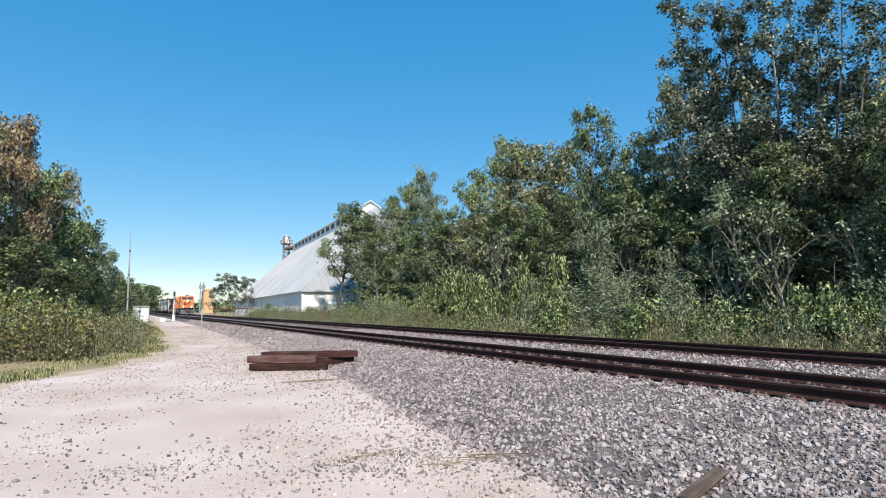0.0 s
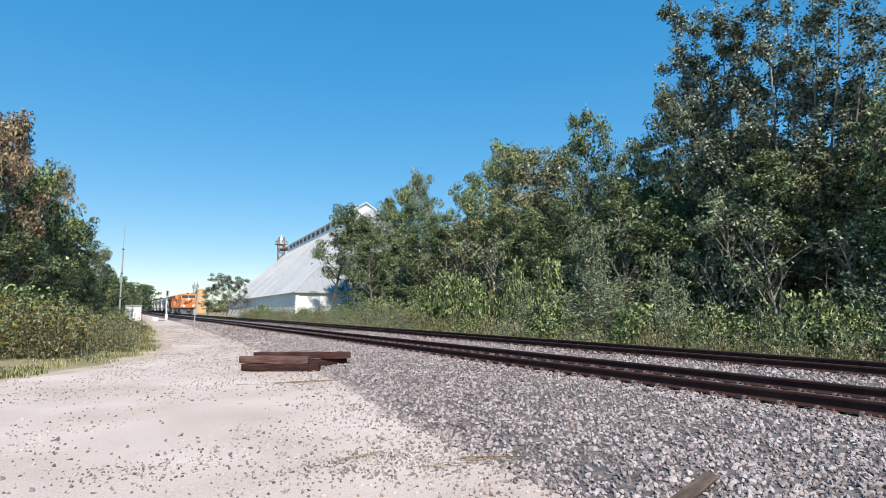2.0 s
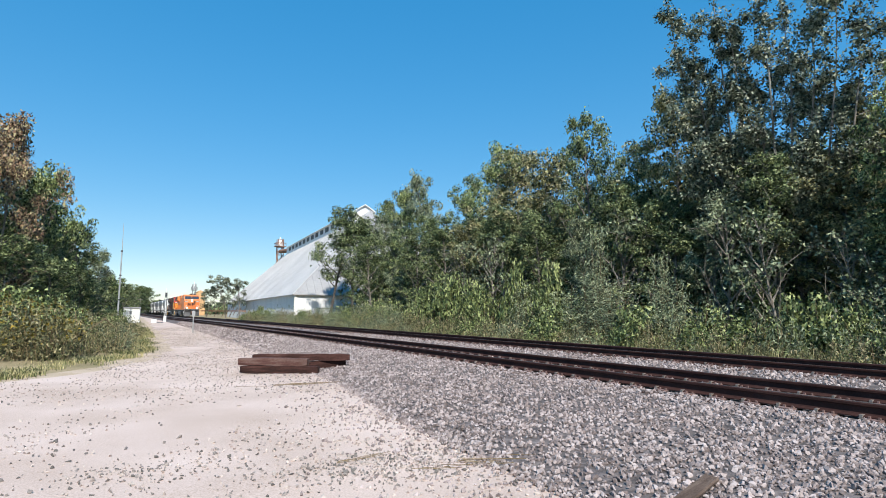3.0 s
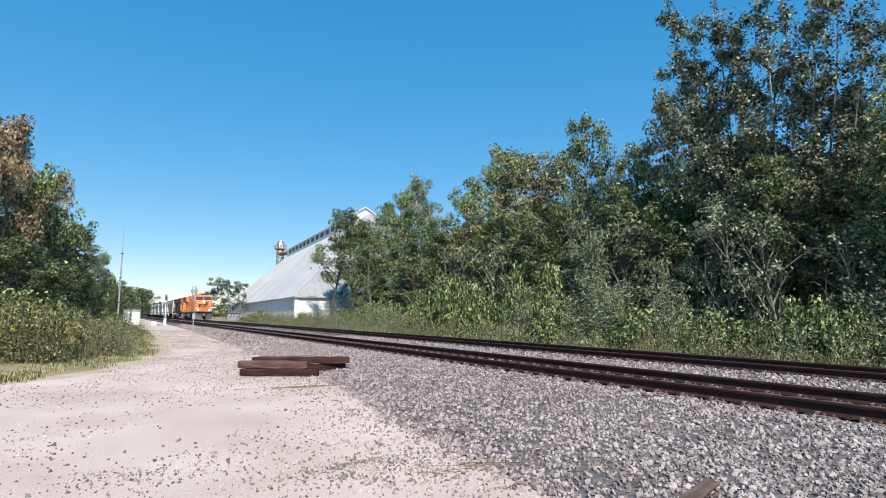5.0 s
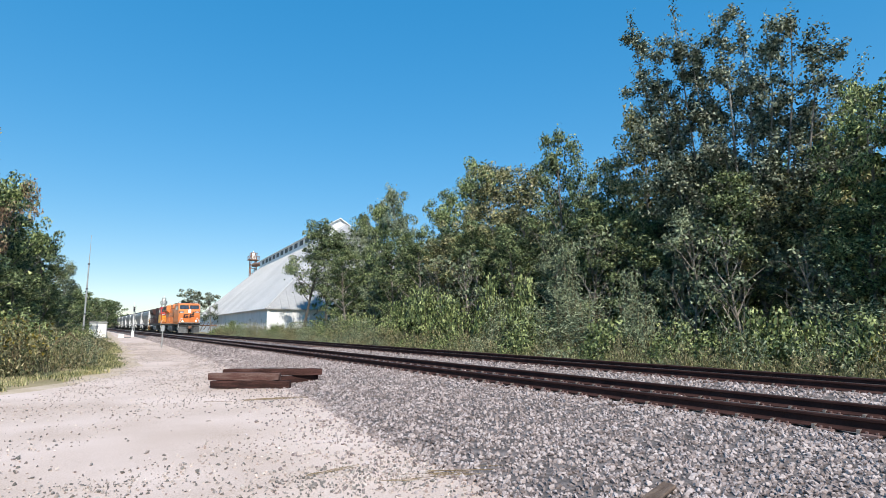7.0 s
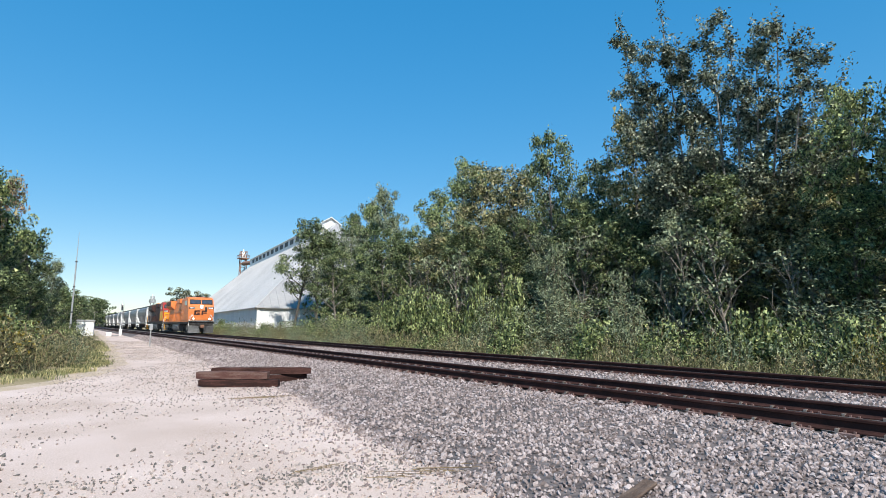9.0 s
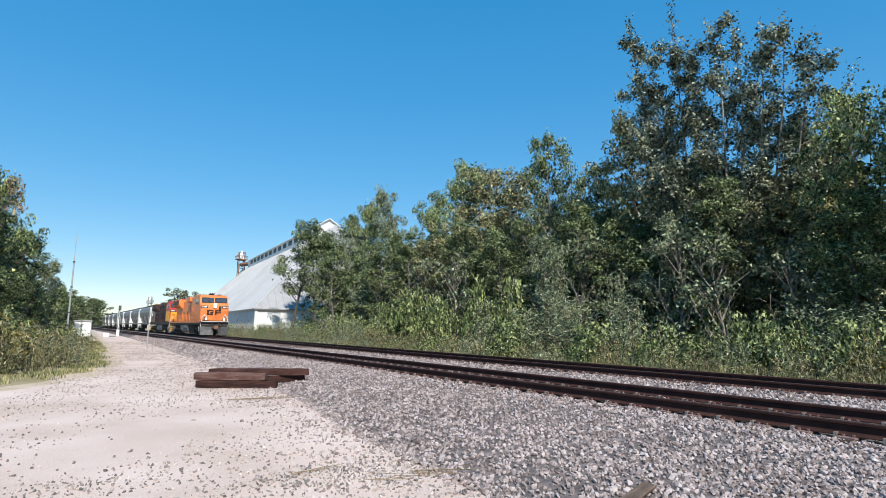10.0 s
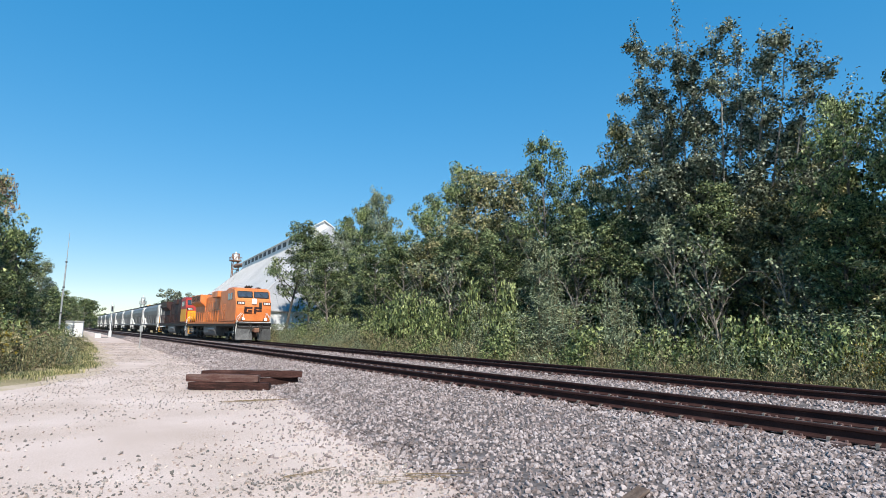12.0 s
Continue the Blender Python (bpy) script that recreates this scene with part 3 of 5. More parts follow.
def hopper():
    t = empty("covered_hopper_car")
    L, out = 17.3, [(-1.05, 1.4), (-1.35, 2.1), (-1.55, 2.9), (-1.6, 3.5), (-1.5, 4.05), (-1.1, 4.42), (-0.5, 4.56), (0.5, 4.56), (1.1, 4.42), (1.5, 4.05), (1.6, 3.5), (1.55, 2.9), (1.35, 2.1), (1.05, 1.4)]
    bm = B()
    prism(bm, out, 1.1, L - 1.1, 0.02, axis="y")
    part("body", bm, CARGREY, t, "light grey rounded steel body", smooth=False)
    bm = B()
    for k in range(4):
        y = 1.7 + k * 3.5
        v = [bm.verts.new(p) for p in ((-1.35, y, 1.25), (1.35, y, 1.25), (1.35, y + 3.3, 1.25), (-1.35, y + 3.3, 1.25),
                                       (-0.5, y + 1.2, 0.45), (0.5, y + 1.2, 0.45), (0.5, y + 2.1, 0.45), (-0.5, y + 2.1, 0.45))]
        for q in ((0, 1, 2, 3), (0, 4, 5, 1), (1, 5, 6, 2), (2, 6, 7, 3), (3, 7, 4, 0), (4, 7, 6, 5)):
            bm.faces.new([v[i] for i in q])
    bmesh.ops.recalc_face_normals(bm, faces=bm.faces)
    part("discharge_hoppers", bm, BLACK, t)
    for s in (-1, 1):
        bm = B()
        box(bm, s * 1.53 - 0.05, s * 1.53 + 0.05, 0.25, L - 0.25, 1.3, 1.52, 0.02)
        part("side_sill", bm, GREY, t, "grey side sill")
        for k in range(7):
            bm = B()
            box(bm, s * 1.52 - 0.04, s * 1.52 + 0.04, 2.2 + k * 2.15, 2.28 + k * 2.15, 1.5, 3.0)
            part("side_post", bm, CARGREY, t)
        for e in (0.3, L - 0.3):
            bm = B()
            for k in range(9):
                tube(bm, (s * 1.12, e, 1.0 + k * 0.4), (s * 1.55, e, 1.0 + k * 0.4), 0.025, n=5)
            for x in (1.12, 1.55):
                tube(bm, (s * x, e, 0.6), (s * x, e, 4.3), 0.03, n=5)
            part("ladder", bm, WHITE, t)
    for e, s in ((0.25, 1), (L - 0.25, -1)):
        bm = B()
        v = [bm.verts.new(p) for p in ((-1.5, e + s * 0.9, 4.2), (1.5, e + s * 0.9, 4.2), (1.5, e + s * 2.6, 1.3), (-1.5, e + s * 2.6, 1.3))]
        bm.faces.new(v)
        box(bm, -1.5, 1.5, e - 0.05, e + 0.05, 1.05, 1.5, 0.02)
        box(bm, -1.45, 1.45, min(e, e + s * 1.0), max(e, e + s * 1.0), 4.2, 4.28)
        for x in (-1.4, -0.5, 0.5, 1.4):
            box(bm, x - 0.06, x + 0.06, e - 0.05, e + 0.05, 1.4, 4.2)
        part("end_frame", bm, WHITE, t)
    bm = B()
    box(bm, -0.35, 0.35, 1.4, L - 1.4, 4.56, 4.66, 0.03)
    hh = part("hatch_cover", bm, CARGREY, t)
    bm = B()
    for k in range(12):
        box(bm, -0.4, 0.4, 1.8 + k * 1.2, 1.86 + k * 1.2, 4.64, 4.72)
    part("hatch_clamps", bm, BLACK, hh)
    bm = B()
    for s in (-1, 1):
        box(bm, s * 0.75 - 0.2, s * 0.75 + 0.2, 0.6, L - 0.6, 4.62, 4.66)
    part("running_board", bm, BLACK, t)
    bm = B()
    box(bm, -0.14, 0.14, -0.3, L + 0.3, 0.78, 1.06, 0.03)
    part("draft_gear", bm, BLACK, t)
    for y in (2.3, L - 2.3):
        truck(t, y, (-0.9, 0.9), CAR_WHEEL, 0.46, False)
    return tagged(t, "light grey covered hopper car with white end ladders", "hopper car", "hopper cars of the train")


lead = locomotive("locomotive", ORANGE, ORANGE, ORANGE, ORANGE, "bright orange freight locomotive with lit headlights leading the train", True)
second = locomotive("locomotive", RED, MAROON, YELLOW, MAROON, "dark maroon freight locomotive with red and yellow cab", False)
cars = [hopper()]
for k in range(7):
    cars.append(copy_thing(cars[0], Matrix.Identity(4)))
SPEED, FRONT = 8.87, 48.6
TRAIN = [(lead, 0.0), (second, 22.2)] + [(c, 44.6 + 18.0 * i) for i, c in enumerate(cars)]


# wind in the tall crowns: seconds and degrees of lean along the belt
GUSTS = [(0, -0.4), (1.5, 0.3), (3, 0.0), (5, 0.3), (6, -0.2), (7, -0.9), (8.2, -1.6), (8.8, -1.5), (9.5, -0.3), (10, 0.9), (10.5, 2.2), (11, 3.0), (11.5, 3.0), (12, 2.7)]


def motions():
    for k, ob in enumerate(tall):
        for limb in ob.children:
            foot = Matrix.Translation((0, 0, 3))
            axis = Vector((0.55, 0.83, 0))
            walk(limb, [(t, foot @ Matrix.Rotation(radians(a * (1 - 0.2 * k)), 4, axis) @ foot.inverted()) for t, a in GUSTS])
    for ob, back in TRAIN:
        walk(ob, [(t, pose(FAR, FRONT + back + SPEED * (12 - t), HEAD)) for t in (0, 3, 6, 9, 12)])
    for w, s, y, r in WHEELS:
        rows = []
        for k in range(181):
            t = k / 15
            a = math.degrees(SPEED * t / r)
            rows.append((t, pose(s * 0.69, y, r, a if s > 0 else -a, 0, 0) if s > 0 else pose(s * 0.69, y, r) @ Matrix.Rotation(radians(a), 4, "X") @ Matrix.Rotation(math.pi, 4, "Z")))
        walk(w, rows)


# ---- plants ----
def leaf_mesh(name, centres, out, size, material, parent, seed, slim=0.5, droop=0.0, wild=0.5):
    """Single leaves as small pointed blades at the centres, facing roughly outwards and up; size may differ leaf by leaf."""
    r = np.random.default_rng(seed)
    n = len(centres)
    nor = out * 0.8 + r.normal(size=(n, 3)) * wild + np.array([0, 0, 0.25])
    nor /= np.linalg.norm(nor, axis=1)[:, None]
    a = np.cross(nor, r.normal(size=(n, 3)) + np.array([0, 0, droop]))
    a /= np.linalg.norm(a, axis=1)[:, None] + 1e-9
    b = np.cross(nor, a)
    s = (size * r.uniform(0.6, 1.25, n))[:, None]
    k = r.uniform(-0.25, 0.25, n)[:, None]
    v = np.stack([centres + a * s * 0.6, centres - a * s * 0.4 + b * s * slim * (0.6 + k), centres - a * s * 0.4 - b * s * slim * (0.6 - k)], 1).reshape(-1, 3)
    return bulk(name, v, np.arange(n * 3).reshape(-1, 3), material, parent)


def clumps(rs, spots, radii, per, flat=0.72):
    """Leaf places on the outer shells of many small clumps, and the way out of each clump."""
    cs, os = [], []
    for c, rad in zip(spots, radii):
        m = int(per * (rad / 0.8) ** 2 * rs.uniform(0.7, 1.3))
        d = rs.normal(size=(m, 3))
        d /= np.linalg.norm(d, axis=1)[:, None] + 1e-9
        # lobes: each clump bulges in a few directions of its own
        lobes = rs.normal(size=(4, 3))
        lobes /= np.linalg.norm(lobes, axis=1)[:, None]
        swell = 0.62 + 0.5 * np.clip(d @ lobes.T, 0, 1).max(1) ** 2
        q = d * (rad * swell * rs.uniform(0.5, 1.08, m) ** 0.6)[:, None] * np.array([1, 1, flat])
        cs.append(np.array(c) + q)
        os.append(d)
    return np.concatenate(cs), np.concatenate(os)


SIZE_OF = {}


def tree(seed, height, spread, leaves, group, material, label, base=0.15, upright=0.5, bark=None, lean=0.0, size=0.23, top=1.0, puff=1.0, inner=800, bare=0.0):
    """A trunk with limbs and twigs; leaves sit in clumps on the twigs, with larger inner leaves round the limbs."""
    r, rs = random.Random(seed), np.random.default_rng(seed)
    t = empty("tree")
    bm = B()
    trunk, p, d = [], Vector((0, 0, -0.4)), Vector((lean, 0, 1)).normalized()
    steps = 7
    for k in range(steps + 1):
        trunk.append(p.copy())
        d = (d + Vector((r.uniform(-0.12, 0.12), r.uniform(-0.12, 0.12), 0.1))).normalized()
        p = p + d * (height * 0.82 + 0.4) / steps
    r0 = 0.011 * height + 0.03
    for k in range(steps):
        tube(bm, trunk[k], trunk[k + 1], r0 * (1 - k / (steps + 0.6)), r0 * (1 - (k + 1) / (steps + 0.6)), n=7)
    spots, radii, core = [], [], []
    limbs = int(13 + height * 0.5)
    for i in range(limbs):
        u = base + (1 - base) * ((i + r.uniform(0.1, 0.9)) / limbs) ** 0.85
        f = min(u, 0.999) * steps
        at = trunk[int(f)].lerp(trunk[int(f) + 1], f - int(f))
        az = i * 2.4 + r.uniform(-0.5, 0.5)
        shape = math.sin(math.pi * min(1, 0.22 + 0.72 * u)) ** 0.7
        ln = spread * shape * r.uniform(0.6, 1.15) * (1.0 if u < 0.85 else top)
        w = Vector((math.cos(az), math.sin(az), upright + 0.9 * u + r.uniform(-0.2, 0.2))).normalized()
        q, pts = at, [at]
        for k in range(3):
            w = (w + Vector((r.uniform(-0.25, 0.25), r.uniform(-0.25, 0.25), r.uniform(0.0, 0.2)))).normalized()
            q = q + w * ln / 3
            pts.append(q)
        rl = r0 * (1 - u) * 0.5 + 0.022
        for k in range(3):
            tube(bm, pts[k], pts[k + 1], rl * (1 - k * 0.3), rl * (1 - (k + 1) * 0.3), n=5)
        for k in range(5):
            s = pts[1].lerp(pts[3], r.random()) if k else pts[3]
            tw = (w * 0.7 + Vector((r.gauss(0, 0.7), r.gauss(0, 0.7), r.gauss(0.2, 0.5)))).normalized()
            e = s + tw * ln * r.uniform(0.15, 0.42)
            tube(bm, s, e, 0.02, 0.007, n=3)
            if r.random() > bare:
                spots.append(e[:])
                radii.append(puff * r.uniform(0.5, 1.05) * (0.75 + 0.25 * shape))
        core += [tuple(pts[1].lerp(pts[3], r.random())) for k in range(inner // limbs)]
    per = leaves / sum((x / 0.8) ** 2 for x in radii)
    c, o = clumps(rs, spots, radii, per)
    keep = c[:, 2] > 0.1
    c, o = c[keep], o[keep]
    core = np.array(core) if core else np.zeros((0, 3))
    core = core + rs.normal(size=core.shape) * 0.45
    part("trunk", bm, bark or BARK, t)
    every = np.concatenate([c, core])
    outs = np.concatenate([o, rs.normal(size=core.shape) * 0.6])
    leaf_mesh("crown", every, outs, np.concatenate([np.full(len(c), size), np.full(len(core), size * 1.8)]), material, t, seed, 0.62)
    SIZE_OF[t.name] = (float(np.quantile(np.hypot(c[:, 0], c[:, 1]), 0.95)), float(c[:, 2].max()))
    return tagged(t, label, "tree", group)


def bush(seed, height, spread, leaves, material, label, size=0.12, slim=0.5, stems=14, flower=None, puff=0.34, droop=0.0):
    """A many-stemmed shrub or weed clump, its leaves in tufts along the stems."""
    r, rs = random.Random(seed), np.random.default_rng(seed)
    t = empty("bush")
    bm = B()
    spots, radii, tips = [], [], []
    for i in range(stems):
        az, rad = r.uniform(0, math.tau), spread * math.sqrt(r.uniform(0.03, 1.0))
        a = Vector((math.cos(az) * rad * 0.55, math.sin(az) * rad * 0.55, -0.15))
        e = Vector((math.cos(az) * rad, math.sin(az) * rad, height * r.uniform(0.6, 1.0) * (1 - 0.5 * (rad / spread) ** 2)))
        mid = a.lerp(e, 0.5) + Vector((0, 0, 0.1 * height))
        tube(bm, a, mid, 0.010, 0.007, n=3)
        tube(bm, mid, e, 0.007, 0.003, n=3)
        for k in range(4):
            f = (k + r.uniform(0.3, 1.0)) / 4
            q = a.lerp(mid, 2 * f) if f < 0.5 else mid.lerp(e, 2 * f - 1)
            spots.append((q.x + r.gauss(0, 0.12), q.y + r.gauss(0, 0.12), max(0.12, q.z)))
            radii.append(puff * r.uniform(0.6, 1.2))
        tips.append(np.array(e) + rs.normal(size=(18, 3)) * np.array([0.12, 0.12, 0.12]))
    c, o = clumps(rs, spots, radii, leaves / sum((x / 0.8) ** 2 for x in radii), 0.9)
    c[:, 2] = np.abs(c[:, 2])
    part("woody_stem", bm, STRAW, t)
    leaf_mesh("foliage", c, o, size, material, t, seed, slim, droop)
    if flower:
        f = np.concatenate(tips)
        tagged(leaf_mesh("flower_head", f, np.tile([0, 0, 1.0], (len(f), 1)), 0.09, flower, t, seed + 1, 0.8), kind="stuff")
    SIZE_OF[t.name] = (float(np.quantile(np.hypot(c[:, 0], c[:, 1]), 0.95)), float(np.quantile(c[:, 2], 0.99)))
    return tagged(t, label, "bush")


def place(proto, spots, seed):
    """Copies of the prototypes: x, y, height of the top over the road, radius, which."""
    r = random.Random(seed)
    out = []
    for x, y, top, rad, k in spots:
        z = land(x, y) if x > 3 else 0.0
        w, h = SIZE_OF[proto[k].name]
        m = pose(x, y, z, 0, 0, r.uniform(0, 360)) @ Matrix.Diagonal((rad / w, rad / w, (top - z) / h, 1))
        out.append(copy_thing(proto[k], m))
    return out


def drop(ob):
    for o in list(ob.children_recursive) + [ob]:
        bpy.data.objects.remove(o)


def fan_tree(seed, tips, leaves, material, label):
    """A many-stemmed tree whose stems fan out to the given tips (along, height) and end in loose plumes of small leaves."""
    r, rs = random.Random(seed), np.random.default_rng(seed)
    t = empty("tree")
    bm = B()
    tube(bm, (0, 0, -0.4), (0, 0, 2.6), 0.19, 0.15, n=8)
    centres, outs = [], []
    for along, top in tips:
        a = Vector((r.uniform(-0.1, 0.1), r.uniform(-0.1, 0.1), 2.3 + r.uniform(0, 1.2)))
        e = Vector((r.uniform(-1.2, 1.2), along, top))
        mid = a.lerp(e, 0.5) + Vector((0, along * 0.16, -0.3))
        pts = [a, a.lerp(mid, 0.5) + Vector((r.uniform(-0.4, 0.4), r.uniform(-0.45, 0.45), 0)), mid, mid.lerp(e, 0.5) + Vector((r.uniform(-0.4, 0.4), r.uniform(-0.45, 0.45), 0)), e]
        for k in range(4):
            tube(bm, pts[k], pts[k + 1], 0.085 - 0.019 * k, 0.066 - 0.019 * k + 0.006, n=5)
        runs = []
        for k in range(20):
            f = r.uniform(0.5, 3.9)
            q = pts[min(3, int(f))].lerp(pts[min(3, int(f)) + 1], f - min(3, int(f)))
            ln = r.uniform(1.0, 2.7) * (1.3 - 0.22 * f)
            d = Vector((r.gauss(0, 0.6), r.gauss(0.15 * (1 if along > 0 else -1), 0.65), r.uniform(0.2, 1.0))).normalized()
            g = q + d * ln
            tube(bm, q, g, 0.02, 0.006, n=3)
            runs.append((q, g, 1.0))
            for i in range(3):
                b = q.lerp(g, r.uniform(0.4, 0.9))
                h = b + (d + Vector((r.gauss(0, 0.6), r.gauss(0, 0.6), r.uniform(0, 0.6)))).normalized() * ln * 0.4
                tube(bm, b, h, 0.01, 0.005, n=3)
                runs.append((b, h, 0.45))
        runs += [(pts[3], e, 1.3), (pts[3].lerp(e, 0.5), e + (e - pts[3]).normalized() * 0.8, 0.9)]
        weight = sum(w for q, g, w in runs)
        for q, g, w in runs:
            m = int(leaves / len(tips) * w / weight * r.uniform(0.6, 1.4))
            k = rs.uniform(0.15, 1.05, m)[:, None]
            off = rs.normal(size=(m, 3))
            c = np.array(q) * (1 - k) + np.array(g) * k + off * (0.20 - 0.08 * k)
            centres.append(c)
            o = off / (np.linalg.norm(off, axis=1)[:, None] + 1e-6)
            outs.append(o)
    part("trunk", bm, BARK, t)
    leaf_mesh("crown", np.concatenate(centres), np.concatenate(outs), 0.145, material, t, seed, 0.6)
    return tagged(t, label, "tree", "trees along the track")


# tall loose-crowned trees over the siding
TALL = "tall many-stemmed tree with loose plumes of grey-green leaves swaying in wind"
tall = [fan_tree(11, [(4.1, 18.7), (3.4, 14.6), (2.3, 15.2), (1.0, 17.9), (0.2, 15.4), (2.9, 11.8), (1.3, 12.6), (-0.9, 13.8)], 36000, LEAF_SILVER, TALL),
        fan_tree(12, [(1.6, 14.9), (0.6, 15.9), (-0.5, 15.5), (-1.6, 14.8), (-2.7, 14.7), (-3.5, 13.5), (-4.3, 12.0), (-0.2, 12.6), (-2.3, 11.4), (1.2, 11.6)], 42000, LEAF_SILVER, TALL)]
for t_, (x, y) in zip(tall, ((25.2, 15.0), (25.5, 13.4))):
    t_.matrix_world = pose(x, y, -0.2)
G = "trees along the track"
protos = [tree(21, 17, 4.6, 15000, G, LEAF_DARK, "dark green broadleaf tree with dense crown beside the track", 0.14, 0.45, size=0.17),
          tree(22, 17, 4.9, 14000, G, LEAF_MID, "mid-green broadleaf tree with rounded crown beside the track", 0.12, 0.5, size=0.175),
          tree(23, 17, 4.3, 14000, G, LEAF_OLIVE, "olive and yellowing broadleaf tree in the tree belt", 0.12, 0.6, size=0.175),
          tree(24, 17, 4.2, 13000, G, LEAF_GREY, "grey-green slender tree with pale trunk in the tree belt", 0.14, 0.7, size=0.165, puff=0.85),
          tree(25, 13.5, 4.4, 12000, G, LEAF_RUST, "tree with rust-brown turning leaves beside the road", 0.1, 0.4, size=0.18),
          tree(26, 11.5, 4.2, 12000, G, LEAF_MID, "small green tree beside the road", 0.04, 0.3, size=0.18),
          tree(27, 14, 5.0, 6000, G, LEAF_DARK, "dark green tree in the depth of the tree belt", 0.05, 0.4, size=0.34, inner=800),
          tree(28, 17, 4.8, 13000, G, LEAF_DARK, "dark dense tree with bare lower trunk before the shed", 0.36, 0.25, size=0.18, bark=BARK_DARK)]
# belt behind the far track: the row that makes the skyline
place(protos, [(26.9, 79.2, 17.0, 5.2, 7), (29.6, 77.0, 15.8, 4.4, 7), (31.6, 71.4, 17.0, 3.6, 0), (31.0, 67.8, 19.1, 2.9, 3), (31.0, 60.2, 16.4, 3.5, 1), (31.0, 55.2, 18.1, 3.0, 3), (31.0, 48.8, 15.4, 3.4, 1),
               (30.0, 41.6, 17.0, 3.3, 1), (30.0, 37.6, 16.0, 3.6, 2), (29.0, 32.6, 14.4, 3.3, 2), (28.0, 27.6, 15.4, 2.5, 0), (28.0, 24.8, 12.6, 2.4, 0),
               (27.0, 21.7, 14.5, 2.8, 2), (26.6, 19.0, 11.0, 2.4, 3), (23.6, 7.9, 10.5, 2.0, 1), (22.6, 5.2, 11.6, 2.4, 0), (24.0, 2.6, 12.5, 3.2, 0)], 3)
# lower trees before and between them
place(protos, [(30.5, 69.0, 8.5, 3.0, 0), (27.0, 63.5, 11.0, 3.2, 0), (27.5, 57.0, 9.0, 2.8, 3), (27.0, 51.0, 11.5, 3.0, 0), (27.0, 45.0, 10.5, 3.2, 0), (26.5, 39.5, 9.5, 2.8, 2), (26.0, 35.0, 10.0, 2.8, 0),
               (25.4, 30.5, 9.0, 2.6, 0), (25.2, 26.4, 8.2, 2.4, 3), (25.0, 23.0, 9.0, 2.4, 0), (24.6, 19.4, 8.0, 2.3, 0), (24.2, 16.4, 7.0, 2.1, 3), (24.2, 13.6, 8.4, 2.2, 0),
               (24.0, 10.8, 7.4, 2.0, 2), (23.2, 8.4, 6.6, 2.0, 0), (22.6, 6.2, 6.2, 1.9, 2), (26.4, 11.6, 10.4, 2.4, 2), (26.6, 15.0, 10.8, 2.6, 0)], 4)
# the depth of the belt
place(protos, [(34, 70, 12.5, 4.6, 6), (35, 62, 12.5, 4.6, 6), (35, 53, 13, 4.6, 6), (34.5, 45, 12.5, 4.6, 6), (34, 38, 12, 4.4, 6), (32.5, 31.5, 11.5, 4.2, 6), (31.5, 26, 11, 4, 6),
               (30.5, 20.5, 10.5, 4, 6), (29.5, 15.5, 10.5, 4, 6), (28.8, 10.5, 10, 3.8, 6), (28, 6, 10, 3.8, 6), (27, 1.0, 11, 4, 6)], 5)
# belt beside the road
place(protos, [(-7.4, 34.5, 13.6, 3.0, 4), (-5.9, 39.6, 12.8, 2.7, 4), (-4.1, 45.0, 11.8, 2.6, 5), (-6.4, 43.0, 13.2, 3.0, 0), (-5.2, 49.0, 10.6, 2.8, 0), (-2.7, 53.5, 9.0, 2.4, 0), (-4.6, 57.0, 9.4, 2.8, 6),
               (-1.6, 64.0, 7.6, 2.1, 3), (-3.4, 70.0, 7.4, 2.6, 6), (-0.8, 84.0, 6.6, 2.3, 5), (-0.6, 88.0, 6.4, 2.6, 6), (1.6, 100.0, 5.9, 2.5, 0), (-0.6, 110.0, 7.0, 3.0, 6), (1.6, 128.0, 7.0, 3.2, 6),
               (-9.6, 37.0, 13.0, 3.4, 0), (-9.0, 48.0, 11.0, 3.4, 6), (-8.0, 60.0, 9.5, 3.4, 6), (-6.6, 76.0, 8.0, 3.4, 6), (-4.6, 36.0, 5.5, 2.2, 0), (-3.4, 42.0, 5.2, 2.0, 0), (-2.4, 48.0, 4.6, 1.8, 0), (-1.4, 57.0, 4.2, 1.7, 0)], 5)
# trees far down the line
place(protos, [(8.2, 250, 12.0, 4.4, 6), (11.0, 262, 12.0, 4.8, 6), (5.0, 245, 9.6, 4.0, 6), (14.0, 300, 6.0, 3.0, 6), (2, 230, 6.5, 3, 6), (18, 330, 6, 3, 6), (-2, 190, 8, 3, 6), (6.6, 255, 7, 3, 6), (9.6, 270, 9, 3.4, 6),
               (12.4, 280, 7, 2.8, 6), (16, 310, 6, 2.8, 6), (3.4, 240, 6.5, 2.8, 6)], 6)
for p_ in protos:
    drop(p_)
# low half-bare trees before the shed
bare = tree(31, 10.5, 4.8, 2600, G, LEAF_SILVER, "half-bare spreading tree with pale branches beside the shed", 0.2, 0.35, size=0.34, puff=0.9, inner=0, bare=0.35)
bare.matrix_world = pose(23.6, 146, -0.2)
copy_thing(bare, pose(19.6, 150, -0.2, 0, 0, 130) @ Matrix.Diagonal((0.8, 0.8, 0.75, 1)))
copy_thing(bare, pose(27.5, 150, -0.2, 0, 0, 40) @ Matrix.Diagonal((0.8, 0.8, 0.95, 1)))

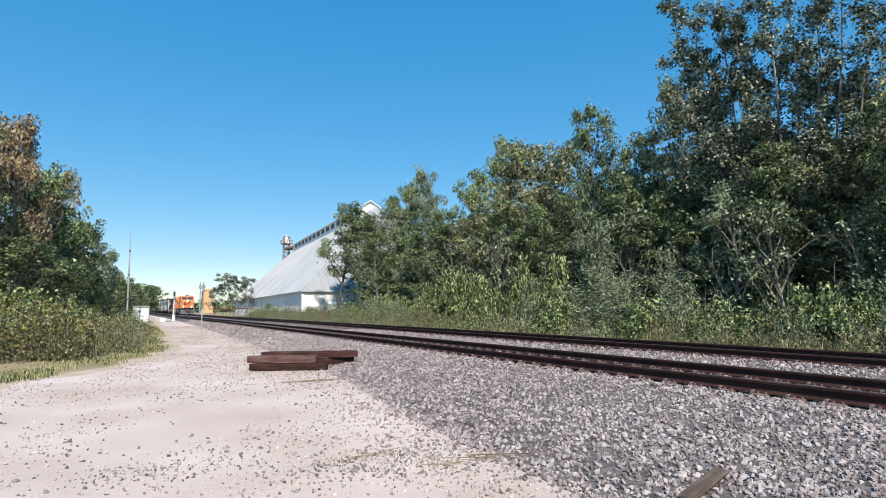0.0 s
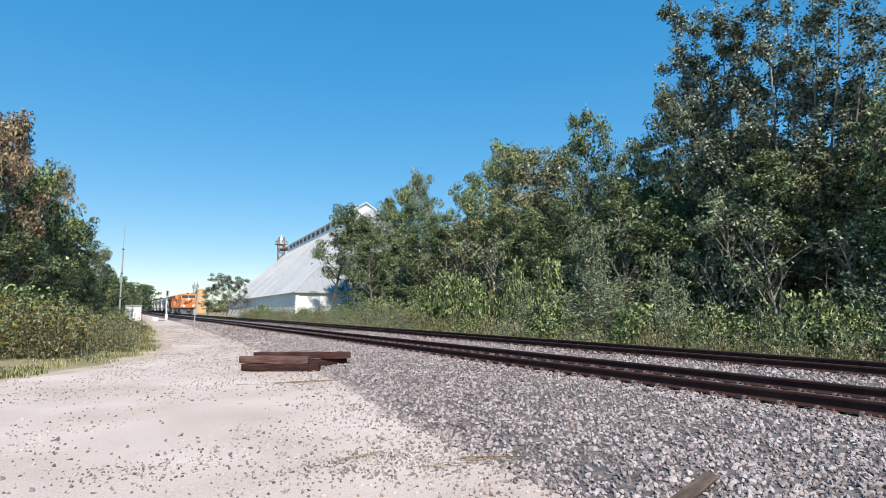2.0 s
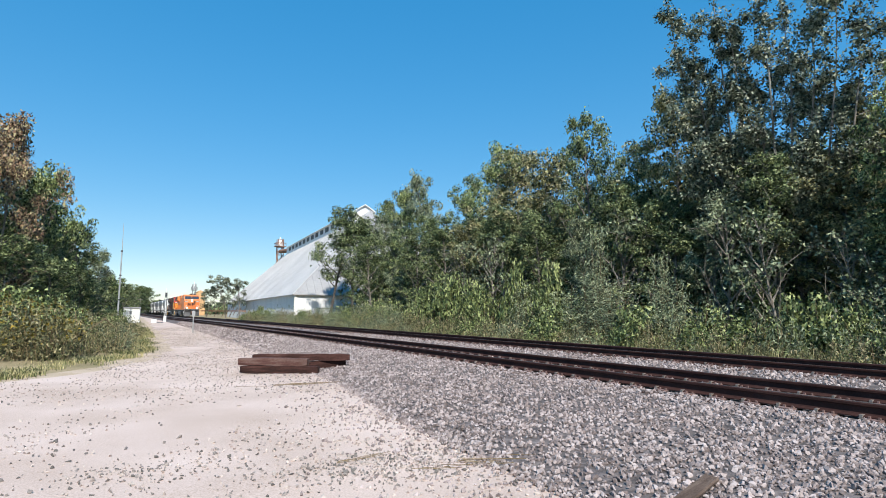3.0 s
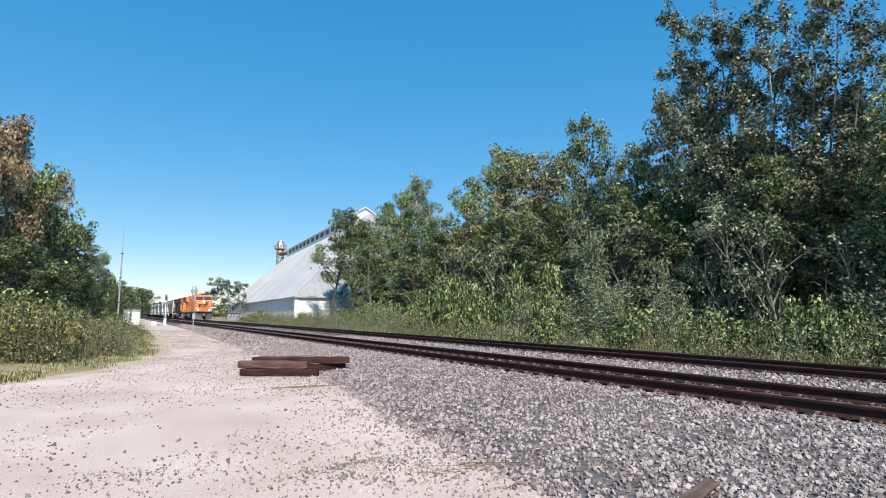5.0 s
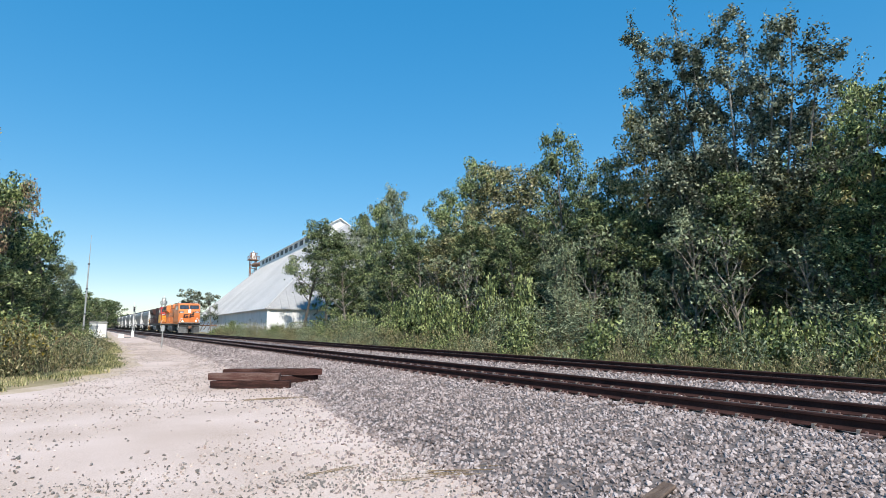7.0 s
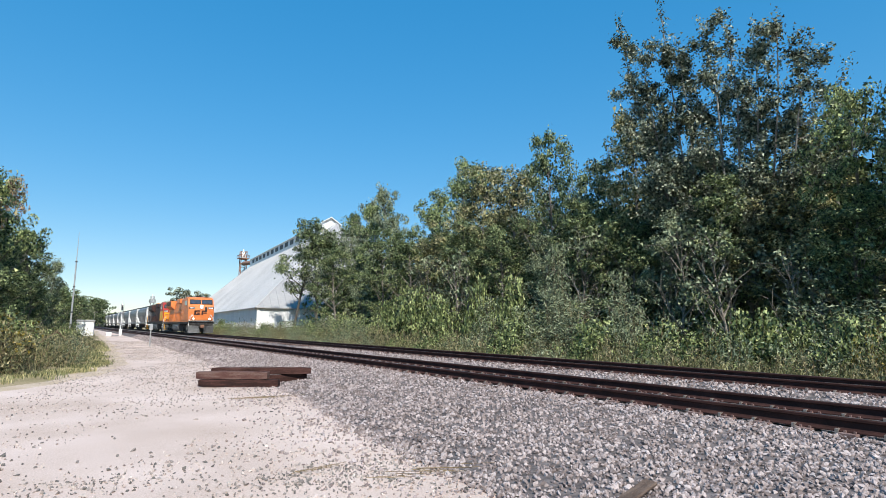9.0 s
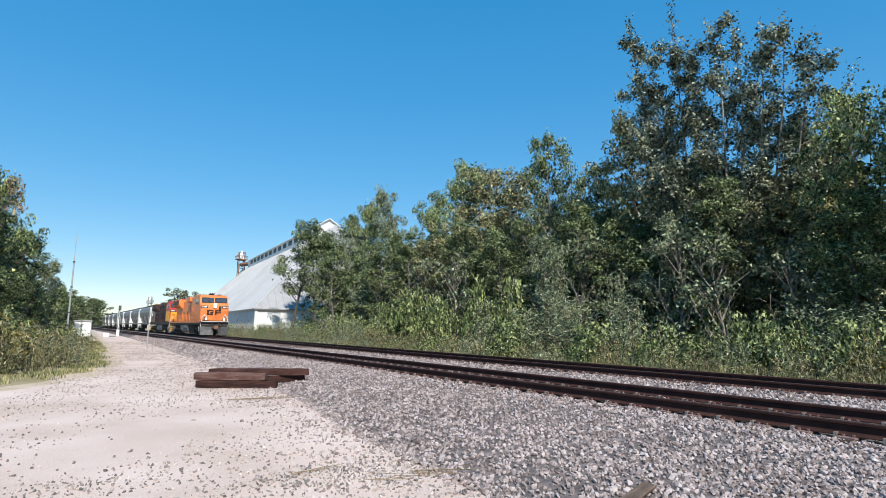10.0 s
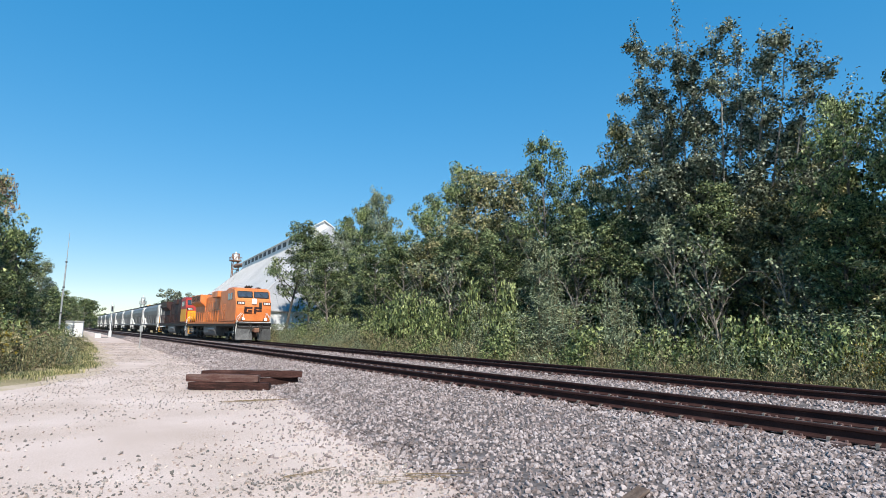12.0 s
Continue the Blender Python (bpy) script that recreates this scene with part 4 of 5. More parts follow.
# half-dead grey trees with bare pale branches at the edge of the belt
snag = tree(32, 6.0, 2.2, 900, G, LEAF_GREY, "half-dead small tree with bare pale branches and few leaves", 0.15, 0.8, size=0.16, puff=0.5, inner=0, bare=0.55)
snag.matrix_world = pose(22.4, 12.6, -0.2)
for x, y, k in ((22.6, 10.4, 0.85), (22.8, 15.2, 1.1), (23.6, 33.6, 1.2), (24.0, 39.0, 1.3), (22.4, 8.8, 0.7), (23.2, 21.4, 1.3)):
    copy_thing(snag, pose(x, y, -0.2, 0, 0, 77 * y) @ Matrix.Diagonal((k, k, k, 1)))

# weeds and shrubs
shrubs = [bush(41, 1.5, 1.3, 1900, WEED, "tall olive weeds at the edge of the ballast", 0.105, 0.34, 30, puff=0.26),
          bush(42, 2.6, 1.4, 2300, LEAF_BRIGHT, "bright green leafy shrub at the foot of the trees", 0.14, 0.7, 16, puff=0.4),
          bush(43, 3.4, 1.3, 3000, LEAF_GREY, "feathery grey-green shrub beside the track", 0.16, 0.2, 24, puff=0.42, droop=2.0),
          bush(44, 1.5, 1.1, 1500, WEED, "goldenrod weeds with yellow flower heads", 0.11, 0.3, 20, GOLD, puff=0.26),
          bush(45, 2.0, 1.4, 1700, LEAF_MID, "dark green shrub beside the track", 0.14, 0.55, 18, puff=0.36),
          bush(46, 1.6, 1.5, 1800, LEAF_GREY, "low grey-green weeds beside the track", 0.12, 0.3, 26, puff=0.3)]
r_ = random.Random(8)
spots = []
y_ = 2.0
while y_ < 96:
    k = 1 + max(0, y_ - 40) * 0.006
    spots.append((17.5 + r_.uniform(-0.3, 0.4), y_, r_.uniform(0.7, 1.25) * k, r_.uniform(0.8, 1.15), r_.choice((0, 0, 0, 5, 4, 5))))
    spots.append((18.9 + r_.uniform(-0.4, 0.5), y_ + 0.4, r_.uniform(1.1, 1.9) * k, r_.uniform(1.0, 1.4), r_.choice((0, 5, 5, 4, 1, 0))))
    if y_ < 72:
        spots.append((20.8 + r_.uniform(-0.6, 0.6), y_ + 0.2, r_.uniform(1.4, 2.5), r_.uniform(1.1, 1.5), r_.choice((1, 4, 4, 5, 2))))
    y_ += 1.25 + y_ * 0.02
for k in range(24):
    spots.append((23.6 + r_.uniform(-0.8, 2.5), 3 + k * 2.8, r_.uniform(2.0, 3.4), r_.uniform(1.4, 1.9), 4))
# the shrubs that stand out: lime thicket, feathery young trees, leafy clumps
spots += [(20.0, 37.2, 3.4, 1.3, 1), (20.2, 35.2, 4.0, 1.4, 1), (20.0, 33.4, 4.1, 1.4, 1), (20.2, 31.4, 3.6, 1.3, 1), (20.0, 29.6, 3.2, 1.2, 1), (21.0, 27.2, 4.5, 1.1, 1), (20.6, 26.2, 3.2, 1.0, 2), (21.0, 24.4, 4.3, 1.2, 1), (20.6, 23.6, 2.6, 1.0, 1),
          (20.5, 20.3, 5.7, 0.85, 2), (20.3, 20.4, 3.6, 1.5, 2), (20.0, 18.6, 3.0, 1.5, 2), (19.6, 21.6, 2.6, 1.4, 2), (21.0, 16.9, 4.1, 0.75, 2), (20.4, 16.0, 2.9, 1.2, 2), (19.8, 14.6, 2.4, 1.2, 5),
          (19.4, 10.4, 2.1, 1.0, 1), (19.5, 9.6, 2.1, 1.0, 1), (19.2, 8.8, 1.8, 0.9, 1), (19.0, 7.2, 1.9, 0.9, 1), (19.2, 6.4, 1.9, 0.9, 4), (18.4, 6.2, 1.4, 0.6, 3), (18.6, 10.9, 1.2, 0.35, 3), (18.5, 5.4, 1.5, 0.7, 3)]
place(shrubs, spots, 9)
# thicket beside the road
spots = []
for k in range(75):
    y = r_.uniform(20.5, 60)
    x = road_left(y) - r_.uniform(1.2, 6.6) - max(0, y - 40) * 0.08 - (1.1 if y < 27 else 0)
    near = road_left(y) - x < 2.8 and y > 26
    spots.append((x, y, r_.uniform(0.9, 1.3) if near else r_.uniform(1.1, 1.8), r_.uniform(0.8, 1.1) if near else r_.uniform(1.0, 1.4), r_.choice((0, 0, 4, 5)) if near else r_.choice((0, 0, 4, 5, 3, 4))))
spots += [(-2.6, 24.0, 1.8, 1.1, 3), (-3.3, 24.8, 1.9, 1.1, 3), (-2.2, 23.4, 1.6, 1.0, 3), (-1.9, 25.0, 1.6, 0.95, 3), (-4.0, 26.5, 1.8, 1.1, 3), (-3.2, 28.5, 2.4, 1.4, 1), (-4.2, 30.0, 2.6, 1.5, 1), (-2.4, 30.5, 2.2, 1.2, 1), (-1.0, 23.6, 1.2, 0.9, 0), (-0.2, 25.0, 1.3, 0.9, 0), (0.2, 27.2, 1.3, 0.8, 5)]
for k in range(24):
    y = r_.uniform(58, 130)
    spots.append((road_left(y) - r_.uniform(3.4, 6.0), y, r_.uniform(1.0, 1.7), r_.uniform(1.0, 1.5), r_.choice((0, 0, 4))))
place(shrubs, spots, 10)
for p_ in shrubs:
    drop(p_)


def blades(name, spots, height, material, label, seed, width=0.012):
    """Upright grass blades, each a bent strip."""
    r = np.random.default_rng(seed)
    p = np.asarray(spots, float)
    n = len(p)
    az = r.uniform(0, math.tau, n)
    d = np.stack([np.cos(az), np.sin(az), np.zeros(n)], 1)
    s = np.stack([-np.sin(az), np.cos(az), np.zeros(n)], 1) * width
    h = height * r.uniform(0.4, 1.2, n)[:, None]
    up = np.array([0, 0, 1.0])
    bend = r.uniform(0.1, 0.7, n)[:, None]
    mid, tip = p + up * h * 0.55 + d * h * bend * 0.3, p + up * h * (1 - 0.25 * bend) + d * h * bend
    v = np.stack([p - s, p + s, mid + s * 0.7, mid - s * 0.7, tip], 1).reshape(-1, 3)
    i = np.arange(n)[:, None] * 5
    f = np.concatenate([i + [0, 1, 2], i + [0, 2, 3], i + [3, 2, 4]])
    return tagged(bulk(name, v, f, material), label, "grass", kind="stuff")


pts = []
while len(pts) < 22000:
    y = 14 + 48 * r_.random() ** 1.5
    e = road_left(y)
    x = e - 0.25 - abs(r_.gauss(0, 1.0)) + 0.2 * r_.gauss(0, 1)
    if noise.noise(Vector((x * 0.7, y * 0.7, 4))) + 0.35 > r_.random() * 0.6:
        pts.append((x, y, 0.0))
blades("verge_grass", pts, 0.15, GRASS, "short dry green grass along the road edge", 2, 0.010)
pts = []
while len(pts) < 9000:
    y = 2 + 70 * r_.random() ** 1.6
    x = 16.6 + abs(r_.gauss(0, 1.3))
    pts.append((x, y, land(x, y)))
blades("tall_grass", pts, 0.75, GRASS, "tall yellowing grass behind the far track", 3, 0.010)
pts = [(road_left(y) - 1.6 - abs(r_.gauss(0, 1.8)), y, 0.1) for y in [r_.uniform(22, 36) for k in range(260)]]
blades("thicket_stalks", pts, 1.1, GRASS, "dry stalks standing in the roadside thicket", 4, 0.008)

# dense woods behind the belt
r3 = np.random.default_rng(33)
n_ = 30000
wy = r3.uniform(-8, 84, n_)
low = np.arange(n_) % 2 == 0
wx = np.where(low, r3.uniform(29.5, 38, n_), r3.uniform(36, 46, n_))
wz = np.where(low, r3.uniform(0, 8.0, n_), r3.uniform(0, 1, n_) ** 0.8 * (8.5 + 2.5 * np.sin(wy * 0.7) + 1.5 * np.sin(wy * 1.9)))
tagged(leaf_mesh("far_woods", np.stack([wx, wy, wz], 1), np.tile([-0.8, -0.4, 0.3], (n_, 1)), 0.6, LEAF_DARK, None, 34, 0.6), "dense dark woods behind the tree belt", "woods", kind="stuff")
n_ = 9000
wp = np.stack([r3.uniform(47, 54, n_), r3.uniform(-40, 90, n_), r3.uniform(0, 7.0, n_)], 1)
tagged(leaf_mesh("far_woods", wp, np.tile([-0.8, -0.4, 0.3], (n_, 1)), 1.3, LEAF_DARK, None, 36, 0.7), "dense dark woods behind the tree belt", "woods", kind="stuff")
# line of trees on the horizon
n_ = 9000
wx = r3.uniform(-60, 130, n_)
wz = r3.uniform(0, 1, n_) * (6.0 + 1.5 * np.sin(wx * 0.31) + 1.2 * np.sin(wx * 0.83 + 1))
tagged(leaf_mesh("horizon_trees", np.stack([wx, r3.uniform(380, 420, n_), wz], 1), np.tile([0, -0.9, 0.3], (n_, 1)), 1.7, LEAF_DARK, None, 35, 0.7), "dark line of trees on the horizon", "woods", kind="stuff")

# ---- loose stones ----
def rocks(name, spots, sizes, material, label, seed, parent=None, fine=True):
    """Angular stones: a few rough shapes, turned and stretched at random, in one mesh."""
    r = np.random.default_rng(seed)
    t = bmesh.new()
    if fine:
        bmesh.ops.create_icosphere(t, subdivisions=1, radius=0.5)
    else:
        bmesh.ops.create_cube(t, size=0.8)
        bmesh.ops.triangulate(t, faces=t.faces)
    base = np.array([v.co[:] for v in t.verts])
    t.verts.index_update()
    tri = np.array([[v.index for v in f.verts] for f in t.faces])
    t.free()
    kinds = []
    for k in range(14):
        w = base * r.uniform(0.72, 1.2, (len(base), 1)) + r.normal(size=base.shape) * 0.06
        nrm = r.normal(size=(6, 3))
        for q in nrm:
            q = q / np.linalg.norm(q)
            dd = w @ q
            w = w - np.outer(np.maximum(dd - 0.21, 0), q)
        kinds.append(w)
    kinds = np.array(kinds)
    n = len(spots)
    q = r.normal(size=(n, 4))
    q /= np.linalg.norm(q, axis=1)[:, None]
    a, b, c, d = q.T
    R = np.stack([np.stack([1 - 2 * (c * c + d * d), 2 * (b * c - a * d), 2 * (b * d + a * c)], 1),
                  np.stack([2 * (b * c + a * d), 1 - 2 * (b * b + d * d), 2 * (c * d - a * b)], 1),
                  np.stack([2 * (b * d - a * c), 2 * (c * d + a * b), 1 - 2 * (b * b + c * c)], 1)], 1)
    v = kinds[r.integers(0, len(kinds), n)] * (np.asarray(sizes)[:, None, None] * r.uniform(0.7, 1.3, (n, 1, 3)))
    v = np.einsum("nij,nkj->nki", R, v) + np.asarray(spots)[:, None, :]
    f = tri[None] + (np.arange(n) * len(base))[:, None, None]
    return tagged(bulk(name, v.reshape(-1, 3), f.reshape(-1, 3), material, parent), label, "stones", kind="stuff")


def scatter(n, seed, xr, yr, height, power=1.8):
    """Places on the ground, thinning with distance; xr gives the side limits at a y."""
    r = np.random.default_rng(seed)
    ys = yr[0] + (yr[1] - yr[0]) * r.random(n) ** power
    out = []
    for y in ys:
        a, b = xr(y)
        x = a + (b - a) * r.random()
        out.append((x, y, height(x, y)))
    return out


r9 = np.random.default_rng(9)
sp = scatter(29000, 1, lambda y: (toe(y) - 0.15, NEAR - 0.95), (1.5, 30), lambda x, y: land(x, y) + 0.012, power=1.5)
for close, seed in ((True, 2), (False, 3)):
    here = [p for p in sp if (p[1] < 6.5) == close]
    rocks("ballast_stones", here, r9.uniform(0.033, 0.082, len(here)), STONE, "angular grey crushed stones on the ballast slope", seed, fine=close)
sp = scatter(8500, 3, lambda y: (NEAR + 0.9, FAR - 0.85), (1, 34), lambda x, y: land(x, y) + 0.012, power=1.4)
rocks("ballast_stones", sp, r9.uniform(0.05, 0.095, len(sp)), STONE, "angular grey crushed stones between the tracks", 4, fine=False)
sp = scatter(6500, 5, lambda y: (NEAR - 1.7, FAR + 1.8), (1, 60), lambda x, y: land(x, y) + 0.008, power=1.5)
rocks("ballast_stones", sp, r9.uniform(0.05, 0.10, len(sp)), STONE, "angular grey crushed stones packed between the ties", 6, fine=False)
sp = scatter(4200, 7, lambda y: (toe(y) - 0.2, NEAR - 1.2), (26, 80), lambda x, y: land(x, y) + 0.02, power=1.3)
rocks("ballast_stones", sp, r9.uniform(0.08, 0.16, len(sp)), STONE, "grey crushed stones on the far ballast slope", 8, fine=False)


# stones strewn over the road, more of them near the bank and in worn strips
def strewn(n, seed, keep):
    r = random.Random(seed)
    out = []
    while len(out) < n:
        y = 2.2 + 60 * r.random() ** 2.1
        a, b = road_left(y) - 0.1, toe(y) + 0.1
        x = a + (b - a) * r.random()
        if keep(x, y, r):
            out.append((x, y, road_height(x, y) + 0.008))
    return out


def patchy(x, y, r):
    k = noise.noise(Vector((x * 0.55, y * 0.35, 7))) + 0.8 * math.exp(-(toe(y) - x) / 0.6) + (0.35 if y > 12 else 0)
    return k > -0.1 + 0.6 * r.random()


sp = strewn(11000, 21, patchy)
rocks("road_gravel", sp, r9.uniform(0.014, 0.045, len(sp)), CHIP, "pale limestone chips strewn over the road", 22, fine=False)
sp = strewn(6500, 23, patchy)
rocks("road_gravel", sp, r9.uniform(0.018, 0.055, len(sp)), PEBBLE, "dark grey stones scattered on the pale road", 24, fine=False)
r12 = random.Random(41)
sp = [(x, y, road_height(x, y) + 0.006) for x, y in [(r12.gauss(2.5, 0.75), r12.gauss(5.6, 0.35)) for k in range(900)] + [(r12.gauss(0.4, 0.5), r12.gauss(6.6, 0.3)) for k in range(300)]]
rocks("road_gravel", sp, r9.uniform(0.015, 0.045, len(sp)), PEBBLE, "grey gravel washed together on the road", 42, fine=False)
sp = strewn(380, 25, lambda x, y, r: y < 14)
rocks("road_gravel", sp, r9.uniform(0.04, 0.075, len(sp)), PEBBLE, "larger dark stones lying on the road", 26)


# stones rolled off the bank onto the road
r10 = random.Random(31)
sp = []
while len(sp) < 2600:
    y = 2.2 + 34 * r10.random() ** 1.5
    x = toe(y) + 0.1 - r10.expovariate(1.9)
    if x > road_left(y):
        sp.append((x, y, road_height(x, y) + 0.008))
rocks("ballast_stones", sp, r9.uniform(0.03, 0.08, len(sp)), STONE, "grey stones rolled from the bank onto the road edge", 32)


# ---- timbers and litter beside the track ----
def timber(x, y, z, heading, length, w, h, seed, pitch=0.0):
    r = random.Random(seed)
    bm = B()
    n = 9
    rings = []
    for k in range(n + 1):
        u = -length / 2 + length * k / n
        j = lambda: r.uniform(-0.008, 0.008)
        cut = 0.03 if k in (0, n) else 0.0
        rings.append([bm.verts.new((u + j(), a * (w / 2 - cut * 0.4) + j(), b * (h / 2 - cut * 0.3) + j())) for a, b in ((-1, -1), (1, -1), (1, 1), (-1, 1))])
    for k in range(n):
        for i in range(4):
            bm.faces.new((rings[k][i], rings[k][(i + 1) % 4], rings[k + 1][(i + 1) % 4], rings[k + 1][i]))
    bm.faces.new(rings[0][::-1])
    bm.faces.new(rings[-1])
    bmesh.ops.recalc_face_normals(bm, faces=bm.faces)
    bmesh.ops.bevel(bm, geom=list(bm.edges), offset=0.006, segments=1, affect="EDGES")
    ob = part("railway_tie", bm, TIE_OLD)
    ob.matrix_world = pose(x, y, z, 0, pitch, heading)
    return tagged(ob, "old dark brown creosoted timber tie in a rough stack", "railway tie", "stacked timber ties")


# two rows, two high
timber(3.84, 15.08, 0.10, -34, 2.05, 0.23, 0.19, 1)
timber(3.70, 15.20, 0.295, -34, 1.85, 0.23, 0.19, 2)
timber(4.75, 15.55, 0.13, -10, 2.0, 0.23, 0.19, 4, -3)
timber(4.58, 15.66, 0.345, -22, 2.6, 0.24, 0.18, 3, 0.3)
bm = B()
box(bm, -0.42, 0.42, -0.07, 0.07, -0.02, 0.02, 0.012)
for v in bm.verts:
    v.co.y += 0.03 * math.sin(v.co.x * 5)
brd = part("wood_board", bm, DRIFT)
brd.matrix_world = pose(4.40, 3.28, 0.085, 4, -3, 13)
tagged(brd, "weathered split piece of grey-brown wood on the ballast", "wood board")
bm = B()
rr = random.Random(5)
for cx, cy, ln, az, k in ((3.45, 5.13, 1.2, -27, 13), (3.58, 12.4, 1.45, -20, 14), (2.4, 5.9, 0.6, 10, 6)):
    for i in range(k):
        a = radians(az + rr.gauss(0, 5))
        c = Vector((cx + rr.gauss(0, ln * 0.22), cy + rr.gauss(0, 0.03), 0.02 + rr.random() * 0.025))
        d = Vector((math.cos(a), math.sin(a), rr.uniform(-0.01, 0.02))) * ln * rr.uniform(0.12, 0.36)
        tube(bm, c - d, c + d, 0.0035, 0.002, n=4)
tagged(part("dry_stalks", bm, STRAW), "dry straw stalks lying on the road", "straw", kind="stuff")
bm = B()
for a, b in (((-1.9, 22.4, 0.0), (-0.2, 24.6, 1.35)), ((-2.9, 22.6, 0.0), (-1.4, 24.2, 1.1)), ((-0.9, 23.8, 0.0), (-1.2, 24.4, 1.6)), ((-0.3, 24.6, 1.33), (0.05, 24.7, 1.0))):
    tube(bm, a, b, 0.03, 0.014, n=6)
tagged(part("dead_branch", bm, STRAW), "pale dead branches leaning in the roadside thicket", "branch")

# ---- shed, towers, poles ----
SHED = pose(24.3, 87.8, -0.25, 0, 0, -4.4)


def shed():
    t = empty("storage_shed", SHED)
    W, L, E, R = 35.4, 114.0, 4.9, 22.0
    h = W / 2
    # walls of upright sheets
    def wall(name, x0, y0, x1, y1, out):
        bm = B()
        d = Vector((x1 - x0, y1 - y0, 0))
        n = int(d.length / 0.6)
        for k in range(n):
            a = Vector((x0, y0, 0)) + d * (k + 0.04) / n
            b = Vector((x0, y0, 0)) + d * (k + 0.96) / n
            c = [a, b, b - Vector(out) * 0.1, a - Vector(out) * 0.1]
            v = [bm.verts.new((p.x, p.y, z)) for z in (0, E) for p in c]
            for q in ((0, 1, 5, 4), (1, 2, 6, 5), (2, 3, 7, 6), (3, 0, 4, 7), (4, 5, 6, 7)):
                bm.faces.new([v[i] for i in q])
        bmesh.ops.recalc_face_normals(bm, faces=bm.faces)
        box(bm, min(x0, x1) + (0.05 if out[0] < 0 else -0.2 if out[0] > 0 else 0), max(x0, x1) + (0.2 if out[0] < 0 else -0.05 if out[0] > 0 else 0),
            min(y0, y1) + (0.05 if out[1] < 0 else -0.2 if out[1] > 0 else 0), max(y0, y1) + (0.2 if out[1] < 0 else -0.05 if out[1] > 0 else 0), 0, E)
        part(name, bm, SHEDWALL, t)
    wall("wall", 0, 0, 0, L, (-1, 0, 0))
    wall("wall", 0, 0, W, 0, (0, -1, 0))
    wall("wall", W, 0, W, L, (1, 0, 0))
    wall("wall", 0, L, W, L, (0, 1, 0))
    # hipped roof with standing seams
    o = 0.45
    corners = [(-o, -o, E - 0.35), (W + o, -o, E - 0.35), (W + o, L + o, E - 0.35), (-o, L + o, E - 0.35)]
    r1, r2 = (h, h, R), (h, L - h, R)
    for face in ((corners[0], corners[1], r1), (corners[1], corners[2], r2, r1), (corners[2], corners[3], r2), (corners[3], corners[0], r1, r2)):
        bm = B()
        f = bm.faces.new([bm.verts.new(p) for p in face])
        r = bmesh.ops.extrude_face_region(bm, geom=[f])
        bmesh.ops.translate(bm, verts=[g for g in r["geom"] if isinstance(g, bmesh.types.BMVert)], vec=(0, 0, -0.12))
        bmesh.ops.recalc_face_normals(bm, faces=bm.faces)
        # triangular end slopes get the grey with shade painted in
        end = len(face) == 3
        roof = part("roof_slope", bm, ROOF_END_SHADE if end else ROOF, t, "grey corrugated sheets, end slope's shade in the colour" if end else "")
        pts = [Vector(p) for p in face]
        e = pts[1] - pts[0]
        up = (pts[2] - pts[0]) - e * ((pts[2] - pts[0]).dot(e) / e.dot(e))
        bm = B()
        nn = int(e.length / 1.2)
        lt = (pts[-1] - pts[0]).dot(e) / e.dot(e)
        rt = (pts[2] - pts[0]).dot(e) / e.dot(e)
        for k in range(1, nn):
            u = k / nn
            s = min(1, u / lt if lt > 0 else 1, (1 - u) / (1 - rt) if rt < 1 else 1)
            a = pts[0] + e * u
            tube(bm, a + Vector((0, 0, 0.02)), a + up * s + Vector((0, 0, 0.02)), 0.045, n=4)
        part("roof_seams", bm, ROOF_END_SHADE if end else ROOF, roof)
    for a, b in ((corners[0], r1), (corners[1], r1), (corners[3], r2)):
        bm = B()
        tube(bm, a, b, 0.14, n=6)
        part("hip_cap", bm, ROOF, t)
    # ridge monitor with a row of openings and a gabled end
    bm = B()
    m0, m1 = h + 3.6, L - h + 1
    prism(bm, [(h - 1.9, R - 2.4), (h - 1.9, R + 0.5), (h, R + 1.7), (h + 1.9, R + 0.5), (h + 1.9, R - 2.4)], m0, m1, axis="y")
    mon = part("ridge_monitor", bm, SHEDWALL, t)
    bm = B()
    for s in (-1, 1):
        v = [(h + s * 2.3, R + 0.3), (h, R + 1.75), (h, R + 1.93), (h + s * 2.3, R + 0.48)]
        prism(bm, v, m0 - 0.5, m1 + 0.5, axis="y")
    part("monitor_roof", bm, WHITE, mon)
    y = m0 + 1.2
    while y < m1 - 2:
        bm = B()
        box(bm, h - 1.96, h - 1.86, y, y + 3.0, R - 0.95, R + 0.15)
        part("monitor_window", bm, DARKSTEEL, mon)
        y += 5.2
    # cat ladder marks and rail by the end wall
    bm = B()
    for x in range(5):
        tube(bm, (3.0 + x * 3, -2.2, 0), (3.0 + x * 3, -2.2, 2.4), 0.05, n=6)
    tube(bm, (3, -2.2, 2.4), (15, -2.2, 2.4), 0.05, n=6)
    part("pipe_rail", bm, DARKSTEEL, t)
    bm = B()
    box(bm, -0.14, -0.02, -0.1, 0.3, 0, E)
    box(bm, -0.02, 0.3, -0.14, -0.02, 0, E)
    part("corner_trim", bm, WHITE, t)
    return tagged(t, "large white metal storage shed with grey hipped roof and ridge vent", "storage shed")


shed()


